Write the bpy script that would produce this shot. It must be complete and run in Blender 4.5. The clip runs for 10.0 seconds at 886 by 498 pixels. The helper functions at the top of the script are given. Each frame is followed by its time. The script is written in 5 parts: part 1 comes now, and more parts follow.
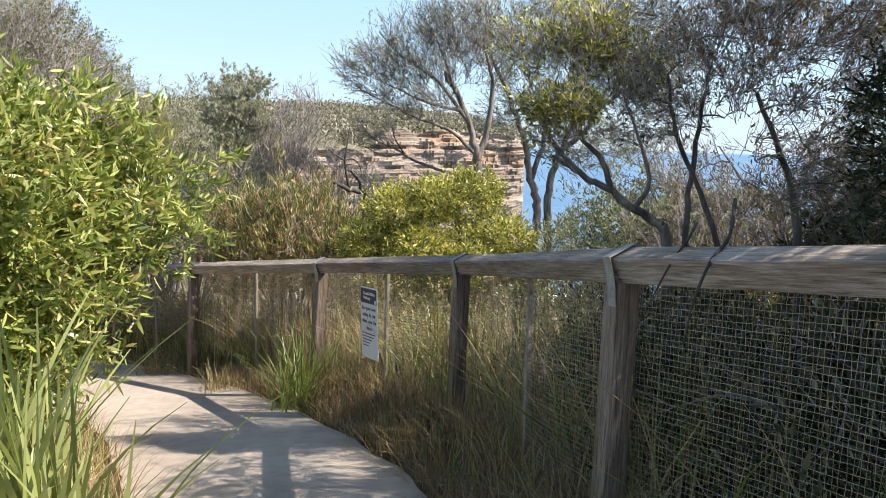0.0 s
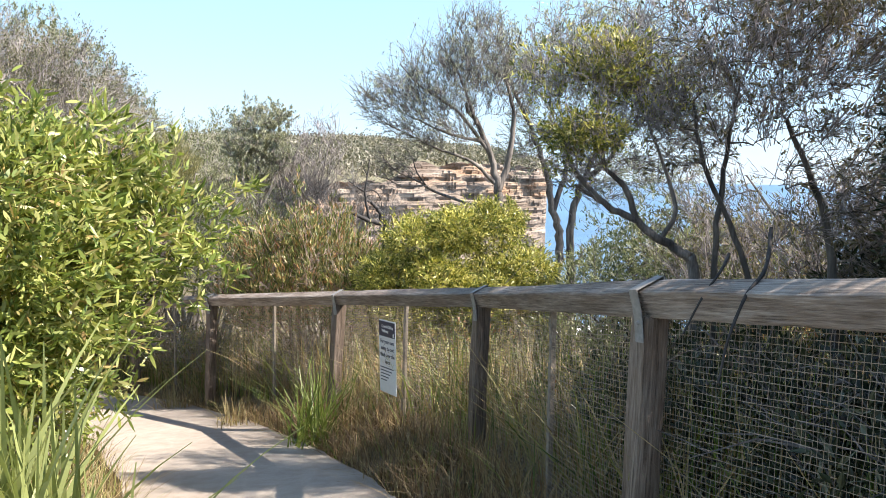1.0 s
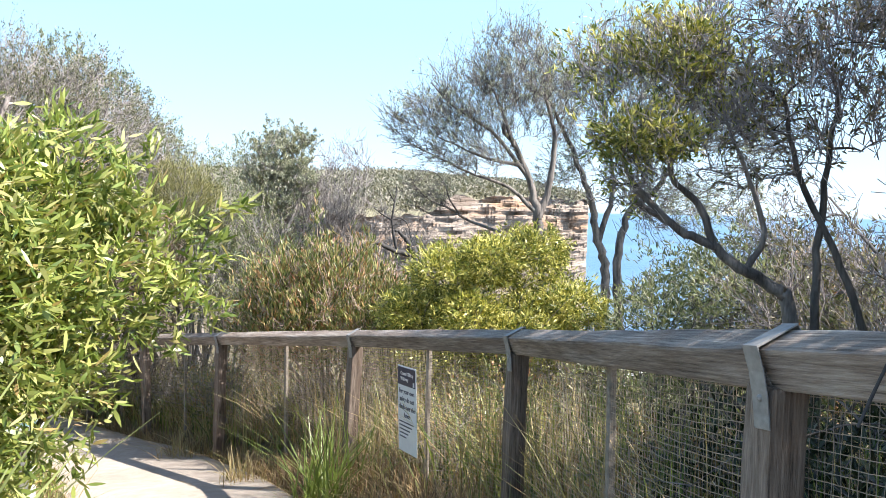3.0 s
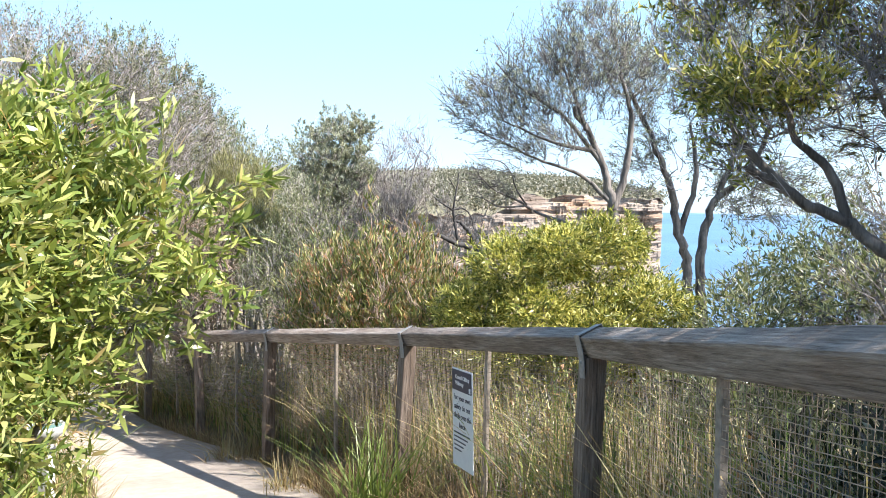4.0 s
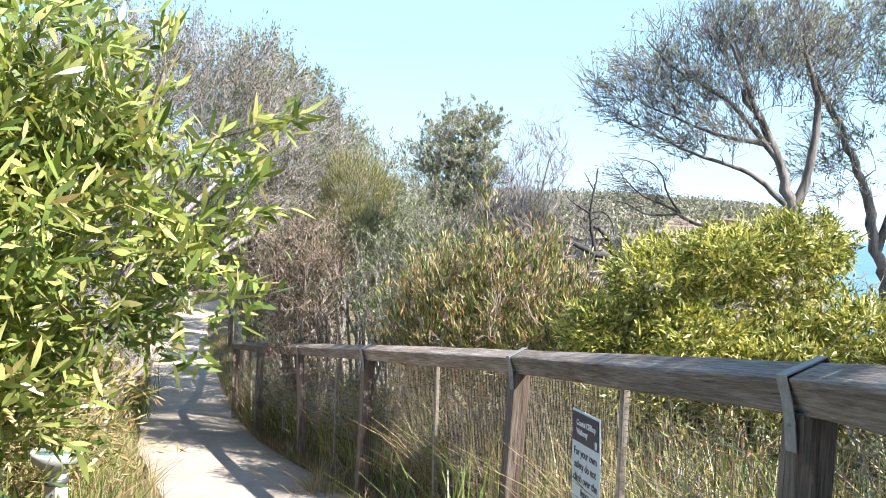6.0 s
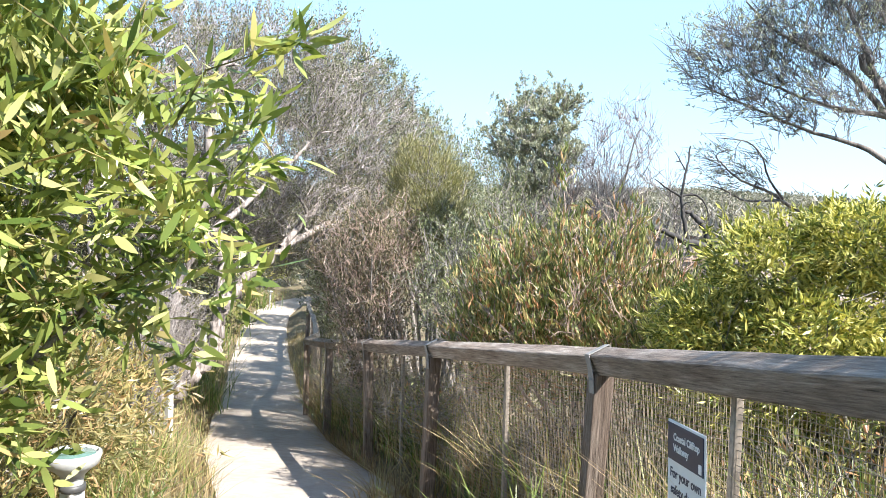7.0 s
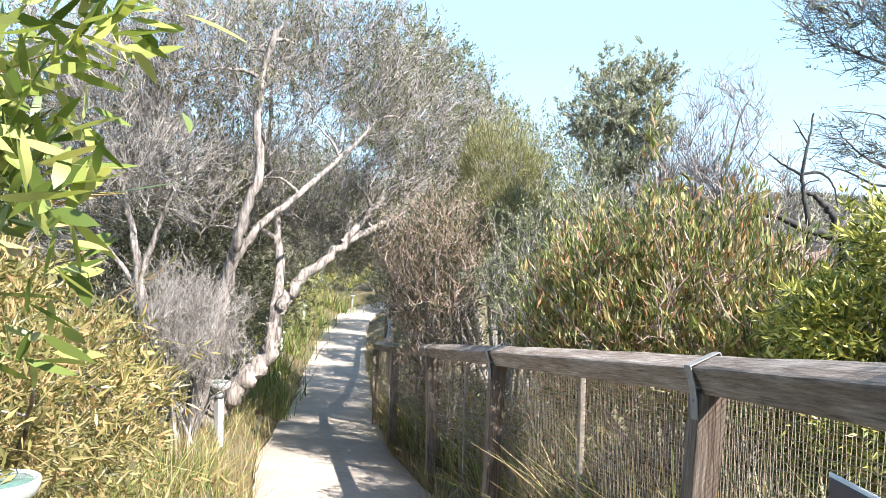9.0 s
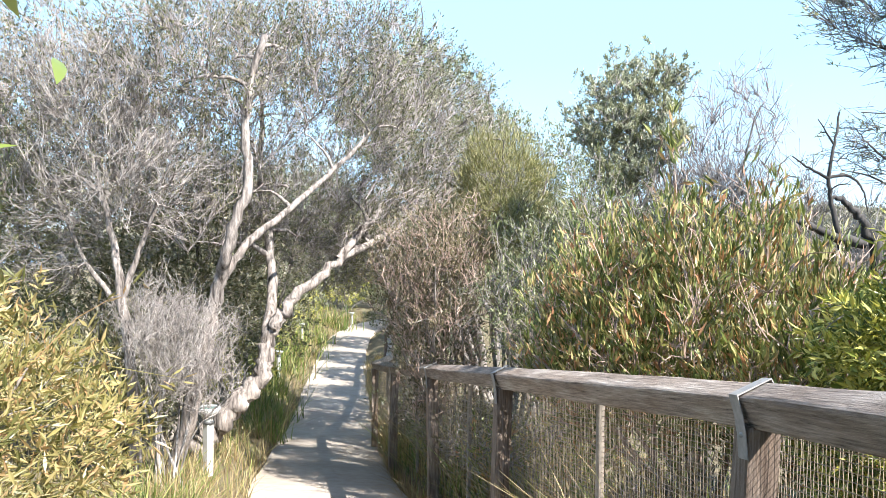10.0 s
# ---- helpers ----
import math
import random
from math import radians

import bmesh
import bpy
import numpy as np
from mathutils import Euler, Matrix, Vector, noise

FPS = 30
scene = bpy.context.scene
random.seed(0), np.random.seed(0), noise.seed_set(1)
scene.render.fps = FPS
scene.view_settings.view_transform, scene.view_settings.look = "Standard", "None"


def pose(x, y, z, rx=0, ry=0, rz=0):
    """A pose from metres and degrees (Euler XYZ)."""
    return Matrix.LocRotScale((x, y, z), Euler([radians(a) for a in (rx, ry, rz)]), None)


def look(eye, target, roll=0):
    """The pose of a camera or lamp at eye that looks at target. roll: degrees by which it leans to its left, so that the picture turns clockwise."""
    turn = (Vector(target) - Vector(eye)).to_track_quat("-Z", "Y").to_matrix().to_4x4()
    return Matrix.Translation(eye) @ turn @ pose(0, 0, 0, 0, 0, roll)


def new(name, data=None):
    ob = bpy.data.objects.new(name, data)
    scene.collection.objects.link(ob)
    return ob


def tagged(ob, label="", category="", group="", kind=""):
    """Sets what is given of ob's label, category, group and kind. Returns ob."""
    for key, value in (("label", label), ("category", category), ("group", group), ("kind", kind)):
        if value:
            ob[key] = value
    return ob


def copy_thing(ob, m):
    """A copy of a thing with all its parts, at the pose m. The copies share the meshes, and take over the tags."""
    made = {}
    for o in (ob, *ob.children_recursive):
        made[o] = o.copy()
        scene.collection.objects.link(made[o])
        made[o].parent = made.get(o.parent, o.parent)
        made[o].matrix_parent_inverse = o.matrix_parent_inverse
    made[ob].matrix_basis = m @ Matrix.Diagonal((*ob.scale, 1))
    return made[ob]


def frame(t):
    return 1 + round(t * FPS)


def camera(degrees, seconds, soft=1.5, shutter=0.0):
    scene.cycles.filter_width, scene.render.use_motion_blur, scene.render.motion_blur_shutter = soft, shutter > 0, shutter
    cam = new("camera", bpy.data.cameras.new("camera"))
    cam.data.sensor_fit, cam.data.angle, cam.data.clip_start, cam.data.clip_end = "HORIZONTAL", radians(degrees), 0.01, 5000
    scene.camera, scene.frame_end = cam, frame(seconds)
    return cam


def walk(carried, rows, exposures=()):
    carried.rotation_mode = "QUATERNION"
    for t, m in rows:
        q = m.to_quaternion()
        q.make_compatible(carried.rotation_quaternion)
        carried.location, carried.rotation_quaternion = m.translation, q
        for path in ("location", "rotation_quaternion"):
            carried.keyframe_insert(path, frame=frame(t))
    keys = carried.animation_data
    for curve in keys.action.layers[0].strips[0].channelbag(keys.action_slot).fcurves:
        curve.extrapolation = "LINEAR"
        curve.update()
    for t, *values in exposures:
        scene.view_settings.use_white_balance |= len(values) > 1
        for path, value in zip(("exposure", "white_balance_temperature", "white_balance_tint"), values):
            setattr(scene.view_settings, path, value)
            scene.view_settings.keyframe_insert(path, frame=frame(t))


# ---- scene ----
cam = camera(60.0, 10.0, 0.5)
PATH = [
    (0, (0.007, 0.002, 1.554), (-0.001, 3.961, 0.98), 1.72),
    (0.5, (0.015, 0.007, 1.553), (-0.032, 3.986, 1.142), 1.63),
    (1, (0.028, 0.142, 1.538), (-0.102, 4.118, 1.124), 1.42),
    (1.5, (0.025, 0.377, 1.513), (-0.208, 4.351, 1.122), 1.20),
    (2, (0.062, 0.641, 1.475), (-0.261, 4.616, 1.172), 1.36),
    (2.2, (0.08, 0.752, 1.473), (-0.251, 4.731, 1.232), 1.41),
    (3.3, (0.062, 1.264, 1.392), (-0.294, 5.24, 1.148), 1.00),
    (3.5, (0.072, 1.428, 1.352), (-0.411, 5.391, 1.101), 0.98),
    (4, (0.061, 1.78, 1.307), (-0.64, 5.71, 1.058), 0.98),
    (4.5, (0.062, 2.126, 1.245), (-0.84, 6.019, 1.061), 1.91),
    (5, (0.012, 2.506, 1.185), (-0.912, 6.395, 1.034), 2.06),
    (5.5, (-0.037, 2.851, 1.116), (-1.169, 6.684, 0.968), 2.23),
    (5.7, (-0.04, 2.923, 1.11), (-1.302, 6.716, 0.957), 2.11),
    (6.8, (-0.189, 3.61, 0.983), (-1.91, 7.218, 0.832), 1.69),
    (7, (-0.214, 3.679, 0.968), (-2.017, 7.245, 0.801), 1.60),
    (7.5, (-0.267, 3.935, 0.921), (-2.279, 7.389, 0.766), 1.29),
    (8, (-0.323, 4.171, 0.882), (-2.474, 7.54, 0.713), 2.11),
    (8.5, (-0.427, 4.378, 0.84), (-2.589, 7.74, 0.691), 1.76),
    (9, (-0.502, 4.593, 0.802), (-2.701, 7.932, 0.66), 1.46),
    (9.5, (-0.612, 4.768, 0.78), (-2.83, 8.093, 0.633), 1.51),
    (10, (-0.723, 4.931, 0.776), (-2.924, 8.27, 0.716), 0.72),
]
walk(cam, [(t, look(eye, target, roll)) for t, eye, target, roll in PATH],
     [(0.0, 1.26, 6600, 15), (1.0, 1.50, 6500, 15), (2.2, 1.66, 6280, 14), (3.5, 1.69, 6170, 14), (5.5, 1.73, 6070, 13), (10.0, 1.86, 6070, 12)])

# ---- light ----
SUN = Vector((0.684, -0.121, 0.719)).normalized()
world = bpy.data.worlds.new("sky")
scene.world = world
world.use_nodes = True
wn = world.node_tree
sky = wn.nodes.new("ShaderNodeTexSky")
sky.sky_type, sky.sun_disc = "NISHITA", False
sky.sun_elevation, sky.sun_rotation = math.asin(SUN.z), math.atan2(SUN.x, SUN.y)
sky.altitude, sky.air_density, sky.dust_density, sky.ozone_density = 40, 1.0, 0.35, 1.2
wn.nodes["Background"].inputs["Strength"].default_value = 0.081
haze = wn.nodes.new("ShaderNodeMix")
haze.data_type = "RGBA"
upward = wn.nodes.new("ShaderNodeTexCoord")
height = wn.nodes.new("ShaderNodeSeparateXYZ")
thin = wn.nodes.new("ShaderNodeMapRange")
thin.inputs[1].default_value, thin.inputs[2].default_value, thin.inputs[3].default_value, thin.inputs[4].default_value = 0.38, 0.8, 0.76, 0.08
wn.links.new(upward.outputs["Generated"], height.inputs[0])
wn.links.new(height.outputs["Z"], thin.inputs[0])
band = wn.nodes.new("ShaderNodeMix")  # whiter air low over the sea
band.data_type = "RGBA"
band.inputs[6].default_value, band.inputs[7].default_value = (3.45, 5.0, 6.35, 1), (2.75, 4.75, 6.3, 1)
low = wn.nodes.new("ShaderNodeMapRange")
low.inputs[1].default_value, low.inputs[2].default_value = 0.0, 0.22
wn.links.new(height.outputs["Z"], low.inputs[0])
wn.links.new(low.outputs[0], band.inputs[0])
wn.links.new(band.outputs[2], haze.inputs[7])
wn.links.new(thin.outputs[0], haze.inputs[0])
wn.links.new(sky.outputs[0], haze.inputs[6])
wn.links.new(haze.outputs[2], wn.nodes["Background"].inputs["Color"])
sun = new("sun", bpy.data.lights.new("sun", "SUN"))
sun.data.energy, sun.data.angle, sun.data.color = 4.6, radians(0.5), (1.0, 0.94, 0.82)
sun.matrix_basis = look(SUN * 60, (0, 0, 0))


# ---- materials ----
def shader(name):
    m = bpy.data.materials.new(name)
    m.use_nodes = True
    nt = m.node_tree
    return m, nt, nt.nodes["Principled BSDF"]


def node(nt, kind, **values):
    n = nt.nodes.new(kind)
    for key, value in values.items():
        n.inputs[key.replace("_", " ")].default_value = value
    return n


def ramp(nt, source, stops):
    r = nt.nodes.new("ShaderNodeValToRGB")
    el = r.color_ramp.elements
    while len(el) < len(stops):
        el.new(0.5)
    for e, (at, colour) in zip(el, stops):
        e.position, e.color = at, (*colour, 1)
    nt.links.new(source, r.inputs[0])
    return r.outputs[0]


def mixed(nt, a, b, fac, blend="MIX"):
    x = nt.nodes.new("ShaderNodeMix")
    x.data_type, x.blend_type = "RGBA", blend
    for slot, v in ((0, fac), (6, a), (7, b)):
        if isinstance(v, (int, float)):
            x.inputs[slot].default_value = v
        elif isinstance(v, tuple):
            x.inputs[slot].default_value = (*v, 1)
        else:
            nt.links.new(v, x.inputs[slot])
    return x.outputs[2]


def coords(nt, scale=(1, 1, 1), world_space=False):
    mp = nt.nodes.new("ShaderNodeMapping")
    mp.inputs["Scale"].default_value = scale
    if world_space:
        nt.links.new(nt.nodes.new("ShaderNodeNewGeometry").outputs["Position"], mp.inputs[0])
    else:
        nt.links.new(nt.nodes.new("ShaderNodeTexCoord").outputs["Object"], mp.inputs[0])
    return mp.outputs[0]


def noise_of(nt, vec, scale, detail=4.0, rough=0.55):
    n = node(nt, "ShaderNodeTexNoise", Scale=scale, Detail=detail, Roughness=rough)
    nt.links.new(vec, n.inputs["Vector"])
    return n.outputs["Fac"]


def bumped(nt, bsdf, height, strength, distance):
    b = node(nt, "ShaderNodeBump", Strength=strength, Distance=distance)
    nt.links.new(height, b.inputs["Height"])
    nt.links.new(b.outputs[0], bsdf.inputs["Normal"])


def leaf_material(name, stops, translucent=0.35, rough=0.4):
    m, nt, bsdf = shader(name)
    geo = nt.nodes.new("ShaderNodeNewGeometry")
    colour = ramp(nt, geo.outputs["Random Per Island"], stops)
    patch = ramp(nt, noise_of(nt, coords(nt, world_space=True), 2.2), [(0.3, (0.72, 0.72, 0.72)), (0.7, (1.15, 1.12, 1.0))])
    colour = mixed(nt, colour, patch, 1.0, "MULTIPLY")
    nt.links.new(colour, bsdf.inputs["Base Color"])
    bsdf.inputs["Roughness"].default_value = rough
    tr = nt.nodes.new("ShaderNodeBsdfTranslucent")
    nt.links.new(mixed(nt, colour, (1.0, 1.0, 0.55), 0.85, "MULTIPLY"), tr.inputs[0])
    mix = nt.nodes.new("ShaderNodeMixShader")
    mix.inputs[0].default_value = translucent
    nt.links.new(bsdf.outputs[0], mix.inputs[1])
    nt.links.new(tr.outputs[0], mix.inputs[2])
    nt.links.new(mix.outputs[0], nt.nodes["Material Output"].inputs[0])
    return m


def bark_material(name, dark, light, scale=9.0):
    m, nt, bsdf = shader(name)
    v = coords(nt, (1, 1, 0.16), True)
    n = noise_of(nt, v, scale, 6)
    fine = noise_of(nt, v, scale * 7, 3)
    c = mixed(nt, ramp(nt, n, [(0.32, dark), (0.62, light)]), ramp(nt, fine, [(0.3, (0.6, 0.6, 0.6)), (0.7, (1.2, 1.2, 1.2))]), 0.8, "MULTIPLY")
    nt.links.new(c, bsdf.inputs["Base Color"])
    bsdf.inputs["Roughness"].default_value = 0.9
    bumped(nt, bsdf, n, 0.9, 0.02)
    return m


def timber_material(name, cast):
    m, nt, bsdf = shader(name)
    grain = noise_of(nt, coords(nt, (2.6, 48, 48)), 2.0, 7, 0.72)
    wide = noise_of(nt, coords(nt, (1.6, 7, 7)), 1.5, 5)
    info = nt.nodes.new("ShaderNodeObjectInfo")
    base = ramp(nt, grain, [(0.33, (0.035, 0.027, 0.022)), (0.42, (0.165, 0.145, 0.13)), (0.54, (0.27, 0.248, 0.23)), (0.70, (0.43, 0.41, 0.39))])
    tone = ramp(nt, wide, [(0.35, (0.66, 0.58, 0.52)), (0.65, (1.08, 1.07, 1.06))])
    own = ramp(nt, info.outputs["Random"], [(0.0, (0.82, 0.80, 0.78)), (1.0, (1.12, 1.1, 1.06))])
    c = mixed(nt, mixed(nt, base, tone, 1.0, "MULTIPLY"), own, 1.0, "MULTIPLY")
    c = mixed(nt, c, cast, 1.0, "MULTIPLY")
    nt.links.new(c, bsdf.inputs["Base Color"])
    bsdf.inputs["Roughness"].default_value = 0.72
    bumped(nt, bsdf, grain, 0.9, 0.008)
    return m


def plain(name, colour, rough=0.6, metal=0.0, spread=0.12, scale=25.0):
    m, nt, bsdf = shader(name)
    lo, hi = tuple(c * (1 - spread) for c in colour), tuple(min(1, c * (1 + spread)) for c in colour)
    nt.links.new(ramp(nt, noise_of(nt, coords(nt, world_space=True), scale), [(0.3, lo), (0.7, hi)]), bsdf.inputs["Base Color"])
    bsdf.inputs["Roughness"].default_value, bsdf.inputs["Metallic"].default_value = rough, metal
    return m


def path_material():
    m, nt, bsdf = shader("pale_path_concrete")
    v = coords(nt, world_space=True)
    grit, stain = noise_of(nt, v, 140, 3), noise_of(nt, v, 1.1, 5)
    mid = noise_of(nt, v, 9, 5)
    c = ramp(nt, stain, [(0.3, (0.355, 0.30, 0.255)), (0.7, (0.475, 0.415, 0.36))])
    c = mixed(nt, c, ramp(nt, grit, [(0.35, (0.72, 0.71, 0.69)), (0.65, (1.14, 1.13, 1.1))]), 0.8, "MULTIPLY")
    c = mixed(nt, c, ramp(nt, mid, [(0.3, (0.85, 0.83, 0.8)), (0.6, (1.04, 1.04, 1.04))]), 0.9, "MULTIPLY")
    nt.links.new(c, bsdf.inputs["Base Color"])
    bsdf.inputs["Roughness"].default_value = 0.93
    bumped(nt, bsdf, grit, 0.4, 0.006)
    return m


def soil_material():
    m, nt, bsdf = shader("sandy_soil")
    v = coords(nt, world_space=True)
    n, fine = noise_of(nt, v, 2.4, 6), noise_of(nt, v, 60, 4)
    c = ramp(nt, n, [(0.3, (0.09, 0.07, 0.04)), (0.55, (0.17, 0.135, 0.08)), (0.75, (0.15, 0.16, 0.06))])
    c = mixed(nt, c, ramp(nt, fine, [(0.3, (0.6, 0.6, 0.6)), (0.7, (1.3, 1.3, 1.25))]), 0.8, "MULTIPLY")
    nt.links.new(c, bsdf.inputs["Base Color"])
    bsdf.inputs["Roughness"].default_value = 0.95
    bumped(nt, bsdf, fine, 0.8, 0.03)
    return m


def rock_material():
    m, nt, bsdf = shader("layered_sandstone")
    strata = noise_of(nt, coords(nt, (0.09, 0.09, 0.9), True), 1.0, 8, 0.72)
    blocks = noise_of(nt, coords(nt, (0.07, 0.07, 0.35), True), 1.0, 5)
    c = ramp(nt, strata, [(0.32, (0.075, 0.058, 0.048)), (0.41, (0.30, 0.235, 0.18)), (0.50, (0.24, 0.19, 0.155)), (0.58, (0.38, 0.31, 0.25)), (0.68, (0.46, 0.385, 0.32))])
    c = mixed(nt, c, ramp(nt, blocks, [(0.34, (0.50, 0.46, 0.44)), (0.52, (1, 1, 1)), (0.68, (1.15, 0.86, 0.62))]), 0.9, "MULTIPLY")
    nt.links.new(c, bsdf.inputs["Base Color"])
    bsdf.inputs["Roughness"].default_value = 0.95
    bumped(nt, bsdf, mixed(nt, strata, blocks, 0.5), 1.0, 1.5)
    return m


def scrub_material():
    m, nt, bsdf = shader("hazed_heath_ground")
    v = coords(nt, world_space=True)
    # slope tones are paled so the colour carries some distance haze
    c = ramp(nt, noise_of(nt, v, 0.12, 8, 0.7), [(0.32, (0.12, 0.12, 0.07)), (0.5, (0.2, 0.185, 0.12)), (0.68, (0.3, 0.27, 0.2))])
    nt.links.new(c, bsdf.inputs["Base Color"])
    bsdf.inputs["Roughness"].default_value = 1.0
    bumped(nt, bsdf, noise_of(nt, v, 0.5, 6, 0.7), 1.0, 1.2)
    return m


def sea_material():
    m, nt, bsdf = shader("sea_water")
    v = coords(nt, world_space=True)
    swell = noise_of(nt, coords(nt, (0.03, 0.09, 1), True), 1.0, 8, 0.65)
    c = ramp(nt, noise_of(nt, v, 0.006, 4), [(0.35, (0.06, 0.13, 0.24)), (0.65, (0.09, 0.19, 0.32))])
    nt.links.new(c, bsdf.inputs["Base Color"])
    bsdf.inputs["Roughness"].default_value = 0.36
    bumped(nt, bsdf, swell, 0.8, 1.2)
    return m


TIMBER = timber_material("weathered_timber", (1.18, 1.12, 1.08))
POST_TIMBER = timber_material("brown_post_timber", (0.86, 0.76, 0.69))
GALV = plain("galvanised_steel", (0.30, 0.29, 0.28), 0.65, 0.4, 0.2, 40)
WIRE = plain("mesh_wire", (0.33, 0.27, 0.21), 0.55, 0.2, 0.25, 30)
PICKET = plain("stake_paint", (0.24, 0.205, 0.17), 0.7, 0.0, 0.3, 40)
CONCRETE, SOIL, ROCK, HAZED_SCRUB, SEA = path_material(), soil_material(), rock_material(), scrub_material(), sea_material()
FOAM = plain("sea_foam", (0.85, 0.88, 0.9), 0.8)
WHITE = plain("white_paint", (0.58, 0.57, 0.54), 0.6, 0, 0.15, 12)
SIGN_WHITE = plain("sign_white", (0.74, 0.75, 0.76), 0.4, 0, 0.04, 20)
NAVY = plain("sign_navy", (0.018, 0.025, 0.06), 0.4, 0, 0.1, 20)
LAMP_GREY = plain("lamp_plastic", (0.45, 0.46, 0.45), 0.35, 0, 0.08, 30)
SOLAR = plain("solar_cell", (0.10, 0.17, 0.15), 0.15, 0, 0.2, 60)
LAMP_DARK = plain("lamp_collar", (0.06, 0.06, 0.06), 0.5)
BARK_GREY = bark_material("grey_bark", (0.07, 0.06, 0.054), (0.34, 0.30, 0.265), 16.0)
BARK_PALE = bark_material("pale_papery_bark", (0.05, 0.038, 0.032), (0.40, 0.345, 0.31), 26.0)
BARK_MID = bark_material("brown_grey_bark", (0.05, 0.042, 0.038), (0.25, 0.215, 0.19), 14.0)
BARK_DARK = bark_material("dark_bark", (0.035, 0.03, 0.027), (0.17, 0.145, 0.125))
TWIG_GREY = bark_material("bleached_twigs", (0.12, 0.10, 0.09), (0.42, 0.375, 0.345), 14)
STICK = bark_material("dead_stick_bark", (0.018, 0.016, 0.015), (0.07, 0.063, 0.06), 14)
TWIG_MAUVE = bark_material("mauve_grey_twigs", (0.05, 0.04, 0.037), (0.44, 0.385, 0.37), 5)
TWIG_RED = bark_material("reddish_twigs", (0.20, 0.13, 0.10), (0.56, 0.42, 0.35), 14)
TWIG_BROWN = bark_material("brown_twigs", (0.10, 0.085, 0.08), (0.38, 0.335, 0.325), 14)
TWIG_DARK = bark_material("dark_twigs", (0.06, 0.052, 0.05), (0.20, 0.175, 0.16), 14)
WATTLE = leaf_material("wattle_leaf", [(0.0, (0.09, 0.145, 0.03)), (0.25, (0.205, 0.27, 0.065)), (0.6, (0.385, 0.435, 0.125)), (0.93, (0.53, 0.52, 0.22)), (1.0, (0.52, 0.36, 0.16))], 0.36, 0.38)
WATTLE_DRY = leaf_material("drying_wattle_leaf", [(0.0, (0.14, 0.15, 0.055)), (0.4, (0.31, 0.28, 0.11)), (0.75, (0.48, 0.40, 0.20)), (1.0, (0.50, 0.31, 0.17))], 0.4)
YELLOW = leaf_material("yellow_green_leaf", [(0.0, (0.07, 0.10, 0.02)), (0.3, (0.19, 0.225, 0.04)), (0.65, (0.48, 0.45, 0.11)), (1.0, (0.74, 0.68, 0.24))], 0.26)
BROWN = leaf_material("olive_brown_leaf", [(0.0, (0.07, 0.095, 0.03)), (0.35, (0.18, 0.215, 0.065)), (0.58, (0.33, 0.335, 0.13)), (0.76, (0.50, 0.44, 0.22)), (0.87, (0.48, 0.29, 0.15)), (1.0, (0.42, 0.20, 0.12))], 0.28)
GREYGREEN = leaf_material("grey_green_leaf", [(0.0, (0.09, 0.115, 0.055)), (0.5, (0.22, 0.245, 0.135)), (0.8, (0.35, 0.36, 0.23)), (1.0, (0.46, 0.45, 0.33))], 0.38)
TEALEAF = leaf_material("tea_tree_leaf", [(0.0, (0.06, 0.072, 0.035)), (0.4, (0.15, 0.155, 0.085)), (0.75, (0.27, 0.25, 0.18)), (1.0, (0.41, 0.37, 0.31))], 0.32)
BANKSIA = leaf_material("dark_banksia_leaf", [(0.0, (0.14, 0.16, 0.12)), (0.5, (0.33, 0.35, 0.27)), (1.0, (0.58, 0.58, 0.49))], 0.35)
BROWNLEAF = leaf_material("brown_tinged_leaf", [(0.0, (0.07, 0.07, 0.042)), (0.5, (0.17, 0.15, 0.095)), (1.0, (0.33, 0.275, 0.20))], 0.35)
# the conifer's dark green; on low shrubs it also stands in for shade
DARK_SHADE_LEAF = leaf_material("dark_shade_coast_leaf", [(0.0, (0.012, 0.02, 0.01)), (0.6, (0.035, 0.05, 0.022)), (0.85, (0.08, 0.095, 0.05)), (1.0, (0.24, 0.25, 0.18))], 0.15)
PALEBUSH = leaf_material("pale_olive_leaf", [(0.0, (0.14, 0.15, 0.06)), (0.5, (0.28, 0.275, 0.135)), (1.0, (0.44, 0.40, 0.23))], 0.35)
STRAW = leaf_material("dry_grass_blade", [(0.0, (0.15, 0.10, 0.05)), (0.4, (0.36, 0.265, 0.14)), (0.8, (0.60, 0.50, 0.31)), (1.0, (0.24, 0.255, 0.085))], 0.4, 0.6)
RUST = leaf_material("rusty_dry_blade", [(0.0, (0.12, 0.075, 0.045)), (0.5, (0.29, 0.19, 0.11)), (1.0, (0.46, 0.34, 0.2))], 0.3, 0.6)
GREENBLADE = leaf_material("green_strap_leaf", [(0.0, (0.06, 0.115, 0.025)), (0.5, (0.16, 0.225, 0.05)), (0.85, (0.32, 0.35, 0.11)), (1.0, (0.48, 0.42, 0.2))], 0.4)
STRAP = leaf_material("pale_strap_leaf", [(0.0, (0.14, 0.20, 0.06)), (0.5, (0.28, 0.33, 0.12)), (0.85, (0.42, 0.43, 0.2)), (1.0, (0.5, 0.43, 0.24))], 0.35)
# grey heath leaf, lightened further to paint in the haze over the bay
HAZED_HEATH = leaf_material("far_hazed_heath_leaf", [(0.0, (0.12, 0.12, 0.085)), (0.5, (0.23, 0.22, 0.175)), (0.8, (0.34, 0.32, 0.275)), (1.0, (0.44, 0.41, 0.37))], 0.3, 0.8)


